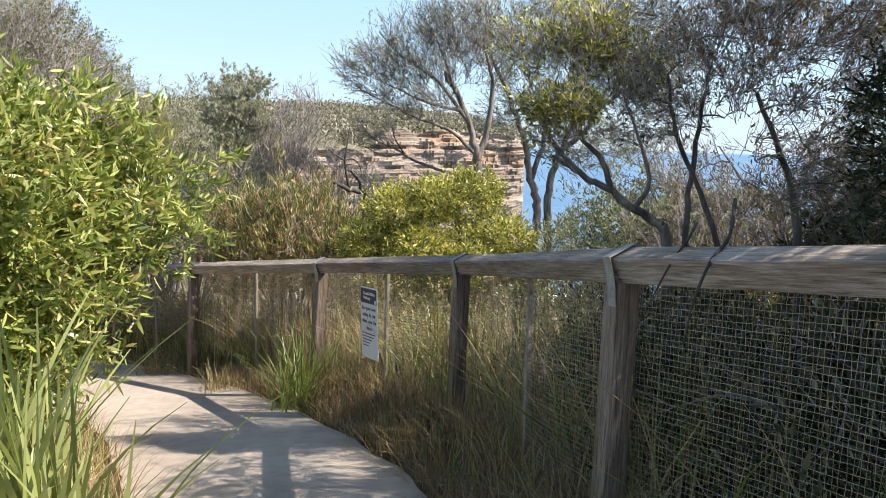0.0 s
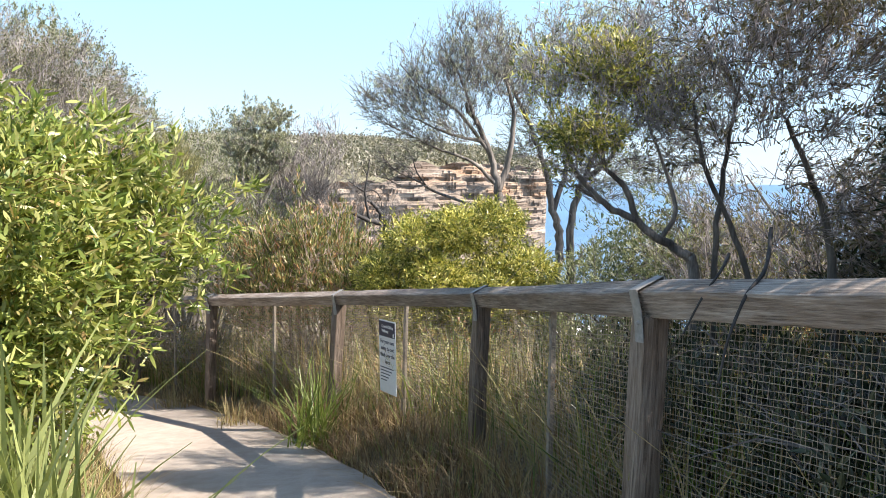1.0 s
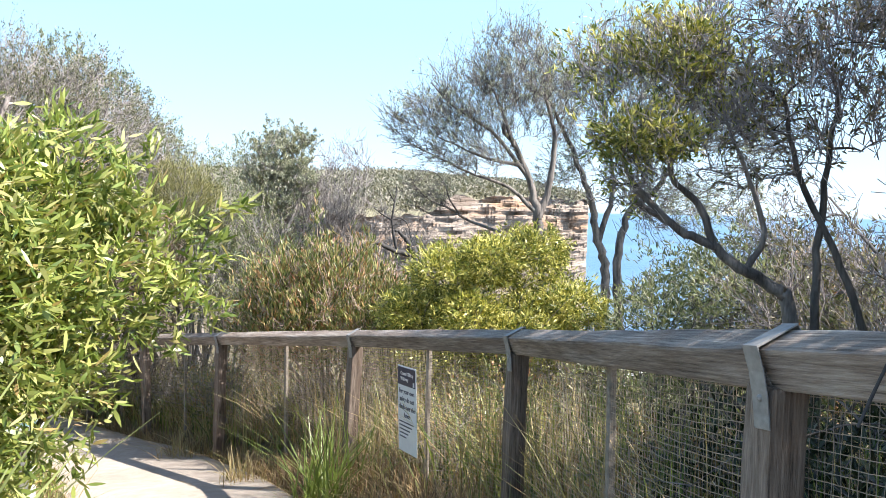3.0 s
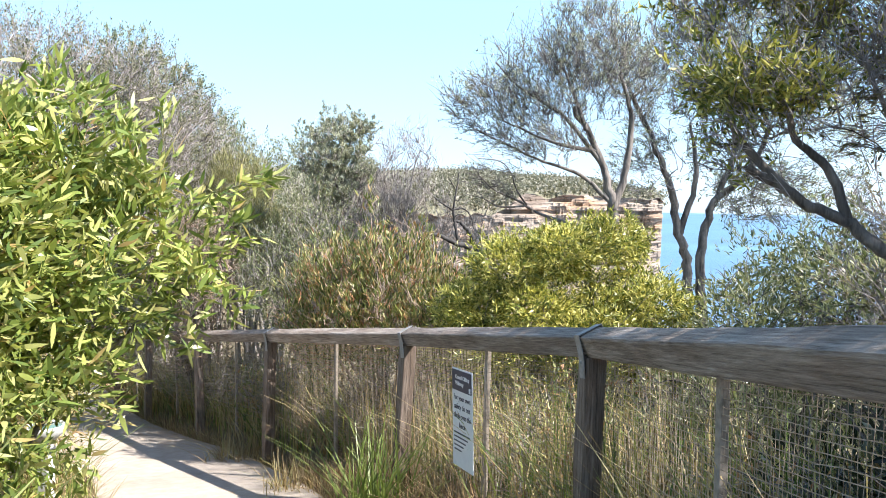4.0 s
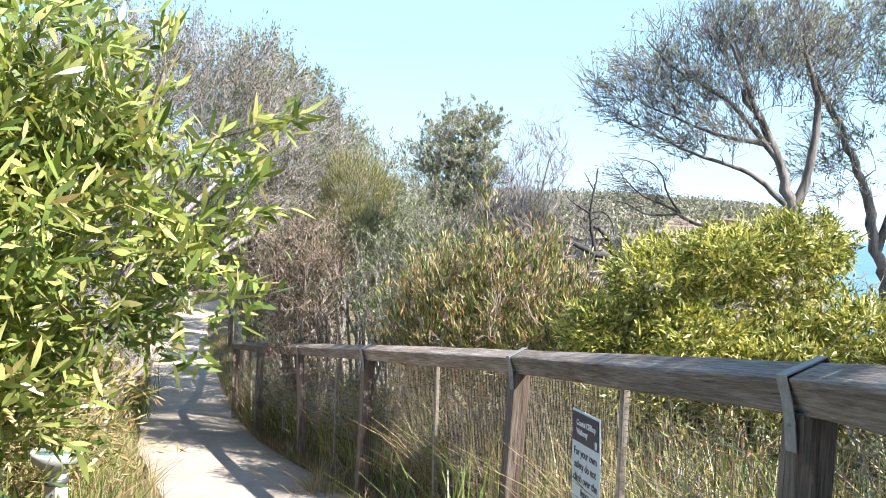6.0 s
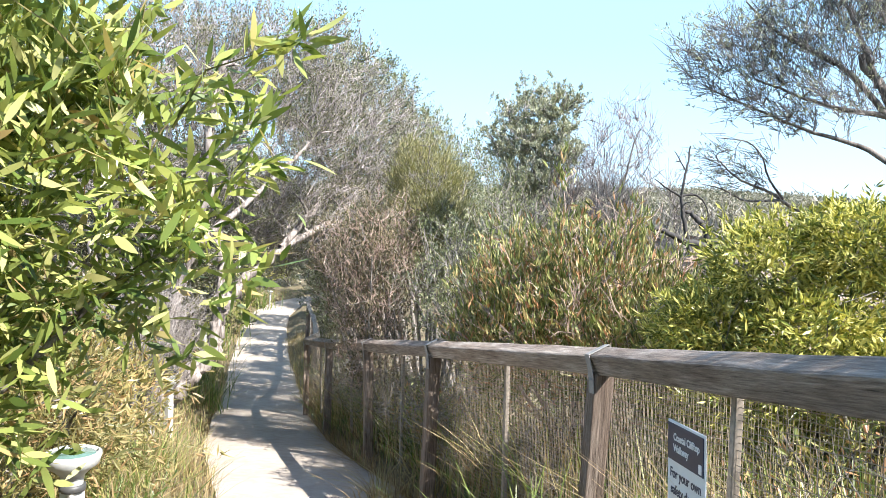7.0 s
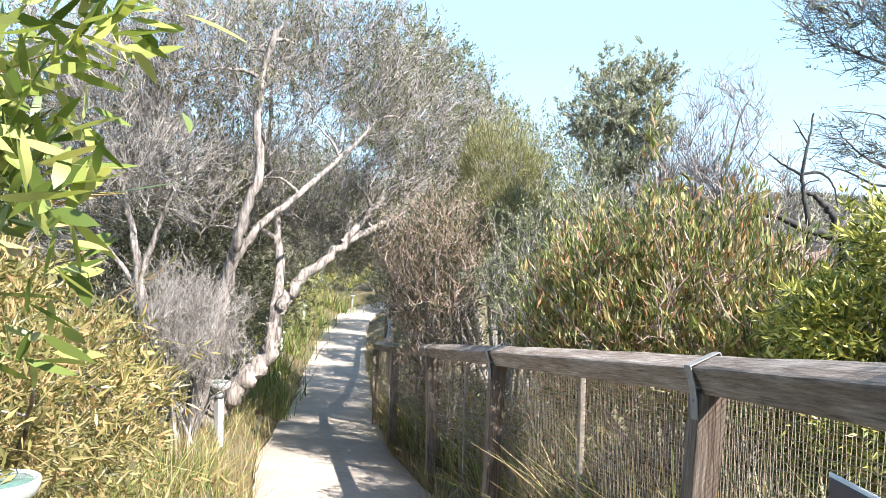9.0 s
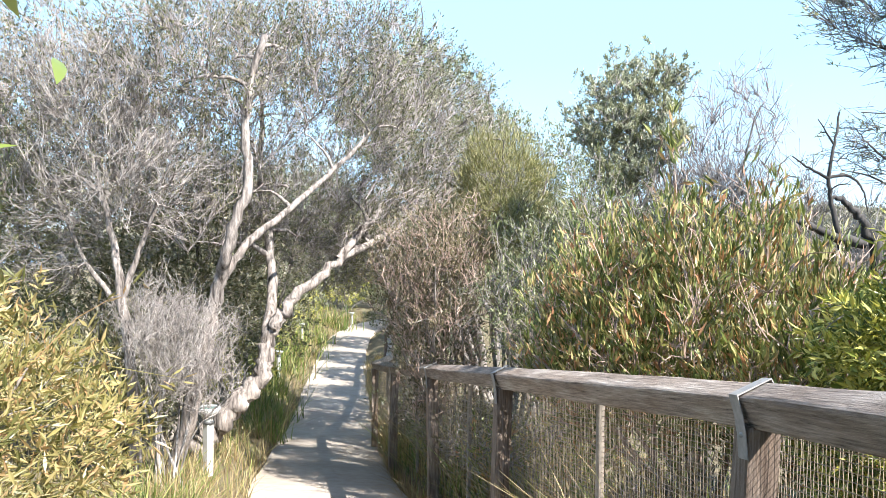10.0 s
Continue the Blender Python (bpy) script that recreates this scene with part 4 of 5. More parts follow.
plant("bleached_tree", base_at(-6.95, 9.2), "bleached bare tree with pale forked stems", "tree",
      [([base_at(-6.9, 9.25), (-6.94, 9.2, -0.4), (-7.02, 9.14, 0.33), (-7.12, 9.12, 0.8), (-7.4, 9.1, 1.5)], 0.06, 0.02), ([(-7.0, 9.16, 0.2), (-6.84, 9.25, 0.7), (-6.62, 9.3, 1.2)], 0.035, 0.012),
       ([(-7.0, 9.16, 0.1), (-7.4, 9.05, 0.5), (-7.8, 9.0, 1.1)], 0.03, 0.01)],
      B, 200, 2200, BARK_PALE, TWIG_GREY, TEALEAF, 71, 0.022, 0.0036, (0, 0, 0.3), 0.1, leaf_tips=700, count=5, reach=0.1, length=0.042, width=0.014, side=2)
# dense scrub wall behind the tea-trees and along the far path
B = [(-9.4, 11.5, 0.5, 1.4, 1.2, 2.0), (-11.3, 14.3, 0.1, 1.3, 1.5, 2.0), (-9.5, 8.6, 0.8, 1.5, 1.3, 1.8), (-8.9, 10.6, -0.9, 0.8, 0.8, 0.8), (-7.6, 9.4, -0.7, 0.8, 0.6, 0.7), (-12.5, 11.0, 0.8, 2.0, 2.0, 2.0), (-15.0, 17.5, -0.2, 1.6, 1.6, 1.8), (-12.0, 8.0, 1.2, 2, 2, 2)]
for k, b in enumerate(B):
    plant("scrub_thicket", base_at(b[0], b[1]), "dense grey-green tea-tree scrub on the inland side", "shrub", stems_from(110 + k, b[0], b[1], [b], 5, 0.05, 0.015), [b], 24, 420, BARK_GREY, TWIG_GREY,
          GREYGREEN if b[1] < 9 else TEALEAF, 110 + k, 0.02, 0.004, leaf_blobs=[([b], int(900 * b[3] * b[5] + 200), "all")], count=7, reach=0.18, length=0.085, width=0.026, lift=0.3)
B = [(-10.3, 19.5, -0.6, 0.8, 1.0, 1.2), (-12.0, 21.6, -0.4, 1.0, 1.1, 1.5), (-14.3, 24.2, -0.2, 1.2, 1.2, 1.8), (-16.3, 27.5, 0.0, 1.4, 1.5, 2.2), (-18.0, 33.0, 0.4, 2.2, 2.0, 2.6), (-19.8, 35.5, 0.4, 2.0, 2.0, 2.8), (-26.0, 29.0, 0.6, 2.0, 2.0, 2.8), (-28.8, 33.6, 0.6, 2.6, 2.2, 3.2), (-29.5, 36.0, 1.0, 3.0, 3.0, 3.6), (-27.5, 29.5, 0.5, 2.2, 2.0, 3.0)]
B += [(-20.6, 24.0, -1.4, 1.2, 1.0, 1.7), (-23.6, 27.8, -0.8, 1.8, 1.5, 2.2), (-27.6, 38.5, -0.5, 2.0, 2.0, 2.5), (-25.5, 44.0, 0.0, 2.6, 2.0, 3.0), (-21.5, 48.0, 0.2, 3.0, 2.0, 3.2), (-30.5, 41.0, 0.3, 2.6, 2.0, 3.0)]
for k, b in enumerate(B):
    plant("scrub_thicket", base_at(b[0], b[1]), "tall green scrub along the bend of the path", "shrub", stems_from(130 + k, b[0], b[1], [b], 4, 0.05, 0.02), [b], 12, 90, BARK_GREY, BARK_GREY,
          BANKSIA, 130 + k, 0.02, 0.005, leaf_blobs=[([b], int(420 * b[3] * b[5] + 300), "shell")], count=7, reach=0.25, length=0.14, width=0.045, lift=0.3)

B = [(-13.3, 15.9, -1.8, 0.9, 1.0, 0.8), (-16.4, 18.9, -2.0, 1.0, 1.0, 0.9), (-19.6, 22.9, -2.0, 1.2, 1.1, 1.0), (-22.6, 27.0, -2.0, 1.2, 1.2, 1.1), (-25.4, 31.0, -1.9, 1.3, 1.3, 1.2), (-26.8, 35.5, -1.6, 1.4, 1.4, 1.4)]
for k, b in enumerate(B):
    plant("verge_shrub", base_at(b[0], b[1]), "bright green low shrub on the inland edge of the path", "shrub", stems_from(150 + k, b[0], b[1], [b], 4, 0.03, 0.01), [b], 12, 90, BARK_GREY, BARK_GREY,
          YELLOW, 150 + k, 0.012, 0.004, leaf_blobs=[([b], 700, "shell")], count=7, reach=0.2, length=0.11, width=0.03, lift=0.5, group="shrubs lining the path")
# banksia, its bare neighbour and the dark curved dead limb beyond the fence
B = [(-3.28, 11.75, 2.05, 0.32, 0.28, 0.28), (-2.98, 11.9, 2.2, 0.29, 0.26, 0.2), (-3.45, 11.6, 1.72, 0.26, 0.26, 0.24), (-3.0, 11.8, 1.7, 0.32, 0.28, 0.28), (-3.25, 11.7, 1.35, 0.3, 0.26, 0.26)]
plant("banksia_tree", base_at(-3.2, 11.75), "small grey-green banksia standing above the scrub", "tree", [([base_at(-3.2, 11.75), (-3.25, 11.7, -0.2), (-3.15, 11.7, 0.8), (-3.2, 11.75, 1.7)], 0.06, 0.02), ([(-3.15, 11.7, 0.8), (-2.95, 11.8, 1.4), (-2.9, 11.85, 2.1)], 0.03, 0.012)],
      B, 40, 700, BARK_GREY, TWIG_GREY, BANKSIA, 13, 0.014, 0.004, leaf_tips=3400, count=10, reach=0.07, length=0.036, width=0.012, lift=0.4, side=1, side_len=0.12)
B = [(-2.55, 12.1, 1.45, 0.45, 0.35, 0.75), (-2.25, 12.3, 1.75, 0.35, 0.3, 0.6), (-3.0, 12.1, 1.2, 0.6, 0.4, 0.5)]
plant("bare_tree", base_at(-2.6, 12.1), "small bare tree with fine upswept grey branches", "tree", stems_from(14, -2.6, 12.1, B, 6, 0.03, 0.008), B, 70, 600, BARK_GREY, TWIG_BROWN, None, 14, 0.024, 0.0042, (0, 0, 0.35), side=2, side_len=0.2)
plant("dead_tree", base_at(-1.17, 10.75), "dead tree with a dark curved trunk and bare thin branches", "tree",
      [([base_at(-1.12, 10.77)] + [(-1.13, 10.77, 0.67), (-1.17, 10.75, 0.80), (-1.21, 10.73, 0.92), (-1.27, 10.70, 1.01), (-1.34, 10.66, 1.07), (-1.38, 10.63, 1.07)], 0.045, 0.012),
       ([(-1.19, 10.74, 0.77), (-1.37, 10.63, 0.82), (-1.50, 10.55, 0.89), (-1.64, 10.46, 0.92), (-1.78, 10.36, 0.86)], 0.036, 0.014),
       ([(-1.32, 10.65, 0.73), (-1.38, 10.63, 1.03), (-1.40, 10.62, 1.21), (-1.37, 10.65, 1.44), (-1.35, 10.68, 1.65)], 0.02, 0.006),
       ([(-1.40, 10.62, 1.20), (-1.51, 10.56, 1.27), (-1.61, 10.50, 1.35)], 0.012, 0.004),
       ([(-1.40, 10.63, 1.21), (-1.29, 10.70, 1.22), (-1.21, 10.74, 1.13), (-1.18, 10.76, 0.98)], 0.012, 0.004), ([(-1.37, 10.65, 1.42), (-1.47, 10.60, 1.60)], 0.008, 0.003)],
      [(-1.38, 10.64, 1.26, 0.25, 0.2, 0.3)], 10, 26, STICK, TWIG_DARK, None, 15, 0.008, 0.0026)
B = [(-2.3, 12.4, 0.9, 0.8, 0.5, 0.65), (-3.1, 12.6, 1.1, 0.7, 0.5, 0.7), (-1.5, 12.4, 0.5, 0.6, 0.5, 0.6)]
plant("bare_shrub", base_at(-2.2, 12.6), "pale leafless heath shrub", "shrub", stems_from(16, -2.2, 12.6, B, 10, 0.03, 0.008), B, 90, 1800, TWIG_GREY, TWIG_GREY, None, 16, 0.012, 0.004, side=2)
# grey-crowned trees further inland
B = [(-4.6, 14.3, 1.75, 0.6, 0.5, 0.6), (-5.9, 14.6, 1.6, 0.8, 0.7, 0.8), (-5.2, 15.0, 1.0, 1.0, 0.8, 0.9), (-7.3, 15.5, 1.6, 1.0, 1.0, 1.0)]
plant("coast_tree", base_at(-5.4, 14.8), "grey-green coastal tree with a fine rounded crown", "tree", stems_from(18, -5.4, 14.8, B, 9, 0.06, 0.015), B, 80, 1600, BARK_GREY, TWIG_GREY,
      GREYGREEN, 18, 0.015, 0.003, leaf_tips=3200, count=8, reach=0.14, length=0.06, width=0.016, side=1)

B = [(-8.4, 16.6, 3.2, 0.9, 0.8, 0.7), (-7.9, 17.0, 2.5, 0.9, 0.8, 0.6), (-8.8, 15.9, 3.6, 0.9, 0.8, 0.8), (-8.9, 15.8, 2.3, 0.8, 0.8, 0.7), (-7.4, 17.2, 1.7, 0.7, 0.7, 0.6), (-9.4, 16.0, 3.0, 0.9, 0.8, 0.9)]
plant("coast_tree", base_at(-7.7, 17.3), "tall grey-green coastal tree behind the tea-trees", "tree", stems_from(28, -7.7, 17.3, B, 9, 0.07, 0.02), B, 90, 1800, BARK_GREY, TWIG_GREY,
      GREYGREEN, 28, 0.02, 0.004, leaf_tips=5200, count=8, reach=0.16, length=0.07, width=0.02, side=1, inner=0.1)

# windswept tree beyond the fence
B = [(-0.45, 11.35, 2.7, 0.75, 0.5, 0.55), (-1.1, 11.15, 2.45, 0.55, 0.4, 0.35), (0.1, 11.45, 3.2, 0.6, 0.5, 0.6), (0.55, 11.6, 2.75, 0.45, 0.4, 0.5), (-0.5, 11.3, 2.05, 0.7, 0.4, 0.3), (-1.20, 12.67, 1.57, 0.4, 0.3, 0.3)]
plant("windswept_tree", base_at(0.55, 11.5), "dark-trunked windswept tree with fine bare twigs", "tree",
      [([base_at(0.6, 11.5), (0.56, 11.48, 0.2), (0.49, 11.46, 0.95), (0.40, 11.46, 1.5), (0.22, 11.45, 2.0), (-0.05, 11.4, 2.5)], 0.085, 0.03), ([(0.45, 11.46, 1.25), (0.6, 11.52, 1.75), (0.64, 11.56, 2.35), (0.5, 11.55, 2.9)], 0.055, 0.02),
       ([(0.25, 11.45, 1.95), (-0.3, 11.35, 2.05), (-0.9, 11.2, 2.3)], 0.03, 0.008), ([(0.45, 11.46, 1.3), (0.05, 11.4, 1.65), (-0.5, 11.25, 1.85), (-1.25, 11.1, 2.2)], 0.032, 0.007),
       ([(0.3, 11.45, 1.8), (-0.15, 11.4, 2.35), (-0.7, 11.3, 2.7), (-1.0, 11.2, 3.0)], 0.034, 0.008), ([(0.1, 11.42, 2.2), (-0.1, 11.4, 2.75), (-0.35, 11.35, 3.2)], 0.03, 0.008),
       ([(0.5, 11.46, 0.9)] + [(-0.49, 13.10, 1.13), (-0.84, 12.89, 1.34), (-1.12, 12.71, 1.46), (-1.32, 12.60, 1.63), (-1.41, 12.54, 1.76)], 0.026, 0.004), ([(-0.71, 12.97, 1.27), (-0.87, 12.88, 1.51), (-0.94, 12.84, 1.74), (-1.10, 12.75, 1.89), (-1.39, 12.57, 1.92)], 0.014, 0.004), ([(-0.74, 12.95, 1.26), (-1.07, 12.74, 1.24), (-1.31, 12.59, 1.36), (-1.52, 12.46, 1.41)], 0.016, 0.004)],
      B, 300, 2200, BARK_MID, TWIG_DARK, BANKSIA, 19, 0.020, 0.0038, (-0.15, 0, 0.25), 0.1, side=2, side_len=0.26, leaf_tips=1900, count=7, reach=0.08, length=0.04, width=0.011)
# forked tree with a spreading crown
B = [(1.5, 12.7, 3.0, 0.9, 0.7, 0.7), (2.6, 12.8, 2.9, 0.9, 0.7, 0.8), (0.6, 12.6, 3.3, 0.7, 0.5, 0.5), (2.1, 12.6, 3.7, 1.2, 0.8, 0.5), (3.4, 12.6, 2.7, 0.8, 0.6, 0.8), (2.4, 12.8, 1.5, 0.7, 0.5, 0.5), (0.9, 12.6, 1.8, 0.5, 0.4, 0.5), (3.2, 12.6, 1.6, 0.6, 0.5, 0.5), (2.43, 13.38, 1.55, 0.65, 0.5, 0.45), (1.85, 13.26, 1.99, 0.5, 0.4, 0.45), (0.99, 13.07, 2.19, 0.4, 0.4, 0.5)]
plant("forked_tree", base_at(1.6, 12.6), "forked coastal tree with a flat spreading crown", "tree",
      [([base_at(1.42, 12.6), (1.46, 12.65, -0.3), (1.53, 12.7, 0.48), (1.36, 12.69, 1.0), (1.25, 12.7, 1.6), (1.02, 12.67, 2.15), (0.7, 12.6, 2.8)], 0.085, 0.03),
       ([base_at(1.78, 12.68), (1.74, 12.71, -0.3), (1.70, 12.75, 0.6), (1.86, 12.82, 1.35), (2.3, 12.95, 1.75), (2.6, 13.0, 2.4)], 0.085, 0.03),
       ([(1.40, 12.69, 0.9), (1.6, 12.72, 1.7), (1.5, 12.75, 2.4)], 0.05, 0.02), ([(1.9, 12.84, 1.4), (2.1, 12.85, 2.1), (2.0, 12.8, 2.8)], 0.045, 0.02)],
      B, 360, 4300, BARK_MID, TWIG_BROWN, BANKSIA, 20, 0.017, 0.0042, (0, 0, 0.25), 0.1, side=1, leaf_tips=3000, count=8, reach=0.12, length=0.06, width=0.016)
# slanting tree with the leafy green patch
B = [(0.71, 4.94, 1.77, 0.28, 0.24, 0.14), (0.89, 5.09, 2.22, 0.30, 0.26, 0.20), (0.66, 4.92, 1.52, 0.20, 0.20, 0.14), (1.16, 5.19, 1.96, 0.30, 0.25, 0.25), (0.57, 5.16, 2.10, 0.22, 0.20, 0.20)]
plant("slanting_tree", base_at(1.50, 4.93), "slanting tree with a leafy yellow-green tuft", "tree",
      [([base_at(1.50, 4.93)] + [(1.45, 4.93, 0.87), (1.37, 4.94, 1.04), (1.22, 4.93, 1.13), (1.07, 4.93, 1.24), (0.85, 4.92, 1.36), (0.69, 4.92, 1.46)], 0.04, 0.016), ([(1.07, 4.93, 1.24), (0.98, 4.94, 1.46), (0.85, 4.94, 1.60), (0.87, 4.97, 1.93)], 0.022, 0.009),
       ([(0.85, 4.92, 1.36), (0.65, 4.92, 1.58), (0.60, 4.93, 1.77)], 0.02, 0.008), ([(1.22, 4.93, 1.13), (1.31, 4.96, 1.32), (1.21, 4.97, 1.63), (1.11, 4.98, 1.87)], 0.018, 0.007)],
      B, 110, 1100, BARK_MID, TWIG_BROWN, YELLOW, 22, 0.012, 0.0026, (-0.05, 0, 0.2), 0.1, side=2, side_len=0.14, leaf_blobs=[(B[:1], 300, "all"), (B[1:2], 170, "all")], leaf_tips=520, count=8, reach=0.07, length=0.042, width=0.0125)
# slim dark trees beside the fence
B = [(1.7, 5.1, 2.1, 0.6, 0.45, 0.5), (2.2, 5.0, 2.3, 0.7, 0.5, 0.6), (1.4, 5.2, 1.75, 0.4, 0.3, 0.3), (2.2, 4.9, 2.6, 0.8, 0.6, 0.45), (2.4, 5.0, 1.5, 0.5, 0.4, 0.45), (1.5, 5.65, 2.6, 0.55, 0.35, 0.45), (2.9, 4.7, 2.1, 0.6, 0.5, 0.6), (2.7, 5.1, 1.2, 0.45, 0.4, 0.5), (1.9, 4.0, 2.6, 0.5, 0.5, 0.32), (2.4, 3.5, 2.6, 0.5, 0.5, 0.4), (2.7, 2.7, 2.55, 0.5, 0.6, 0.4), (2.0, 3.2, 2.85, 0.5, 0.5, 0.3)]
plant("slim_tree", base_at(1.7, 5.05), "slim dark-stemmed tree with small hanging leaves", "tree",
      [([base_at(1.62, 5.0), (1.6, 4.98, 0.5), (1.58, 5.0, 1.1), (1.62, 5.06, 1.5), (1.68, 5.1, 2.0)], 0.028, 0.012), ([base_at(1.9, 4.95), (1.86, 4.96, 0.6), (1.7, 5.0, 1.15), (1.5, 5.05, 1.6), (1.42, 5.1, 2.0)], 0.026, 0.01), ([base_at(2.4, 4.95), (2.34, 4.97, 0.7), (2.25, 5.02, 1.3), (2.0, 5.08, 1.9)], 0.04, 0.014)],
      B, 320, 4000, BARK_DARK, TWIG_BROWN, BROWNLEAF, 23, 0.013, 0.0036, (0, 0, 0.2), 0.1, side=2, leaf_blobs=[(B[8:], 1400, "all")], leaf_tips=3000, count=6, reach=0.08, length=0.045, width=0.013, lift=-0.2)
B = [(2.6, 4.3, 1.6, 0.35, 0.4, 0.9), (2.85, 4.0, 2.2, 0.4, 0.5, 0.6), (3.2, 3.6, 1.2, 0.6, 0.6, 0.9), (3.2, 3.0, 2.35, 0.7, 0.8, 0.65), (2.9, 5.2, 0.7, 0.6, 0.5, 0.5), (3.3, 2.0, 2.45, 0.7, 0.8, 0.65), (3.3, 0.9, 2.5, 0.7, 0.7, 0.65), (3.9, 3.4, 3.0, 0.7, 0.8, 0.6), (3.9, 2.2, 3.1, 0.7, 0.8, 0.6), (3.9, 1.1, 3.1, 0.7, 0.7, 0.6), (3.6, 4.3, 2.5, 0.6, 0.6, 0.6), (3.0, 2.2, 1.6, 0.6, 0.7, 0.6), (3.1, 1.2, 1.7, 0.6, 0.7, 0.6), (3.1, 3.0, 1.7, 0.55, 0.6, 0.5), (3.3, 0.0, 2.3, 0.7, 0.7, 0.7), (3.4, -1.0, 2.4, 0.7, 0.7, 0.7), (3.5, 2.6, 2.4, 0.7, 0.7, 0.6), (2.5, 1.9, 2.75, 0.5, 0.6, 0.4), (2.3, 2.7, 2.75, 0.4, 0.5, 0.35), (2.6, 1.0, 2.8, 0.5, 0.6, 0.4)]
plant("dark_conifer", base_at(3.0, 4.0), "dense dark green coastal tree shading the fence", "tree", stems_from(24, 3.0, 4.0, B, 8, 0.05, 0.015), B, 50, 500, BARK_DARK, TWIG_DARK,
      DARK_SHADE_LEAF, 24, 0.014, 0.003, leaf_blobs=[(B, 19000, "shell")], count=9, reach=0.13, length=0.065, width=0.02, shell=0.3, lift=0.1)

B = [(2.7, 5.6, 0.95, 0.6, 0.5, 0.6), (3.3, 5.2, 1.1, 0.7, 0.5, 0.7), (2.2, 6.3, 0.75, 0.6, 0.5, 0.5), (3.4, 6.6, 0.9, 0.8, 0.6, 0.6), (2.4, 7.6, 0.95, 0.6, 0.5, 0.6), (2.0, 7.3, 0.5, 0.5, 0.4, 0.5)]
plant("brushwood", base_at(2.8, 5.6), "tangle of bare brown brushwood behind the fence", "shrub", stems_from(25, 2.8, 5.6, B, 12, 0.03, 0.008), B, 150, 2400, BARK_DARK, TWIG_BROWN,
      BROWNLEAF, 25, 0.014, 0.0036, side=2, leaf_tips=1700, count=6, reach=0.1, length=0.05, width=0.014)
B = [(2.65, 7.8, 0.65, 0.45, 0.4, 0.45), (3.1, 7.9, 0.7, 0.5, 0.4, 0.5), (2.5, 7.2, 0.3, 0.4, 0.4, 0.4)]
plant("olive_shrub", base_at(2.7, 7.7), "olive shrub with pale tips behind the fence", "shrub", stems_from(29, 2.7, 7.7, B, 7, 0.025, 0.008), B, 40, 300, BARK_GREY, TWIG_BROWN,
      BROWN, 29, 0.012, 0.003, leaf_blobs=[(B, 1500, "shell")], count=8, reach=0.12, length=0.06, width=0.014, shell=0.55, lift=0.5)
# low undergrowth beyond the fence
# dark green ones by the near bays have deep shade in their leaf colour
for seed, x, y, mat, what in ((41, 1.5, 4.3, DARK_SHADE_LEAF, "dark green"), (42, 2.2, 3.0, DARK_SHADE_LEAF, "dark green"), (43, 2.9, 5.6, BROWN, "olive"), (44, 1.1, 6.6, GREYGREEN, "grey-green"), (45, 3.4, 7.2, BROWN, "olive"),
                              (46, 2.3, 9.8, GREYGREEN, "grey-green"), (47, 0.2, 7.6, BROWN, "olive"), (48, 3.6, 9.4, GREYGREEN, "grey-green"), (49, -0.6, 10.4, BROWN, "olive"), (50, 4.6, 5.0, DARK_SHADE_LEAF, "dark green"), (52, 2.6, 1.2, DARK_SHADE_LEAF, "dark green"), (53, 1.75, 2.2, DARK_SHADE_LEAF, "dark green"), (54, 1.45, 3.4, DARK_SHADE_LEAF, "dark green"), (55, 2.2, 0.6, DARK_SHADE_LEAF, "dark green")):
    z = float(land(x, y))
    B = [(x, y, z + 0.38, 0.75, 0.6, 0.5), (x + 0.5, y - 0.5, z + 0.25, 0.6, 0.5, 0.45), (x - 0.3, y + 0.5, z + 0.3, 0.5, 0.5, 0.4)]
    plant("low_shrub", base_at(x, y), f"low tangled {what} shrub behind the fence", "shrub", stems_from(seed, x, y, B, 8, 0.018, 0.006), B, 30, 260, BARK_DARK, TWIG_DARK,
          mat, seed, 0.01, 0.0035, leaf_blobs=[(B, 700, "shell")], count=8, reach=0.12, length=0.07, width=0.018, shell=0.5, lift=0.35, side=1)

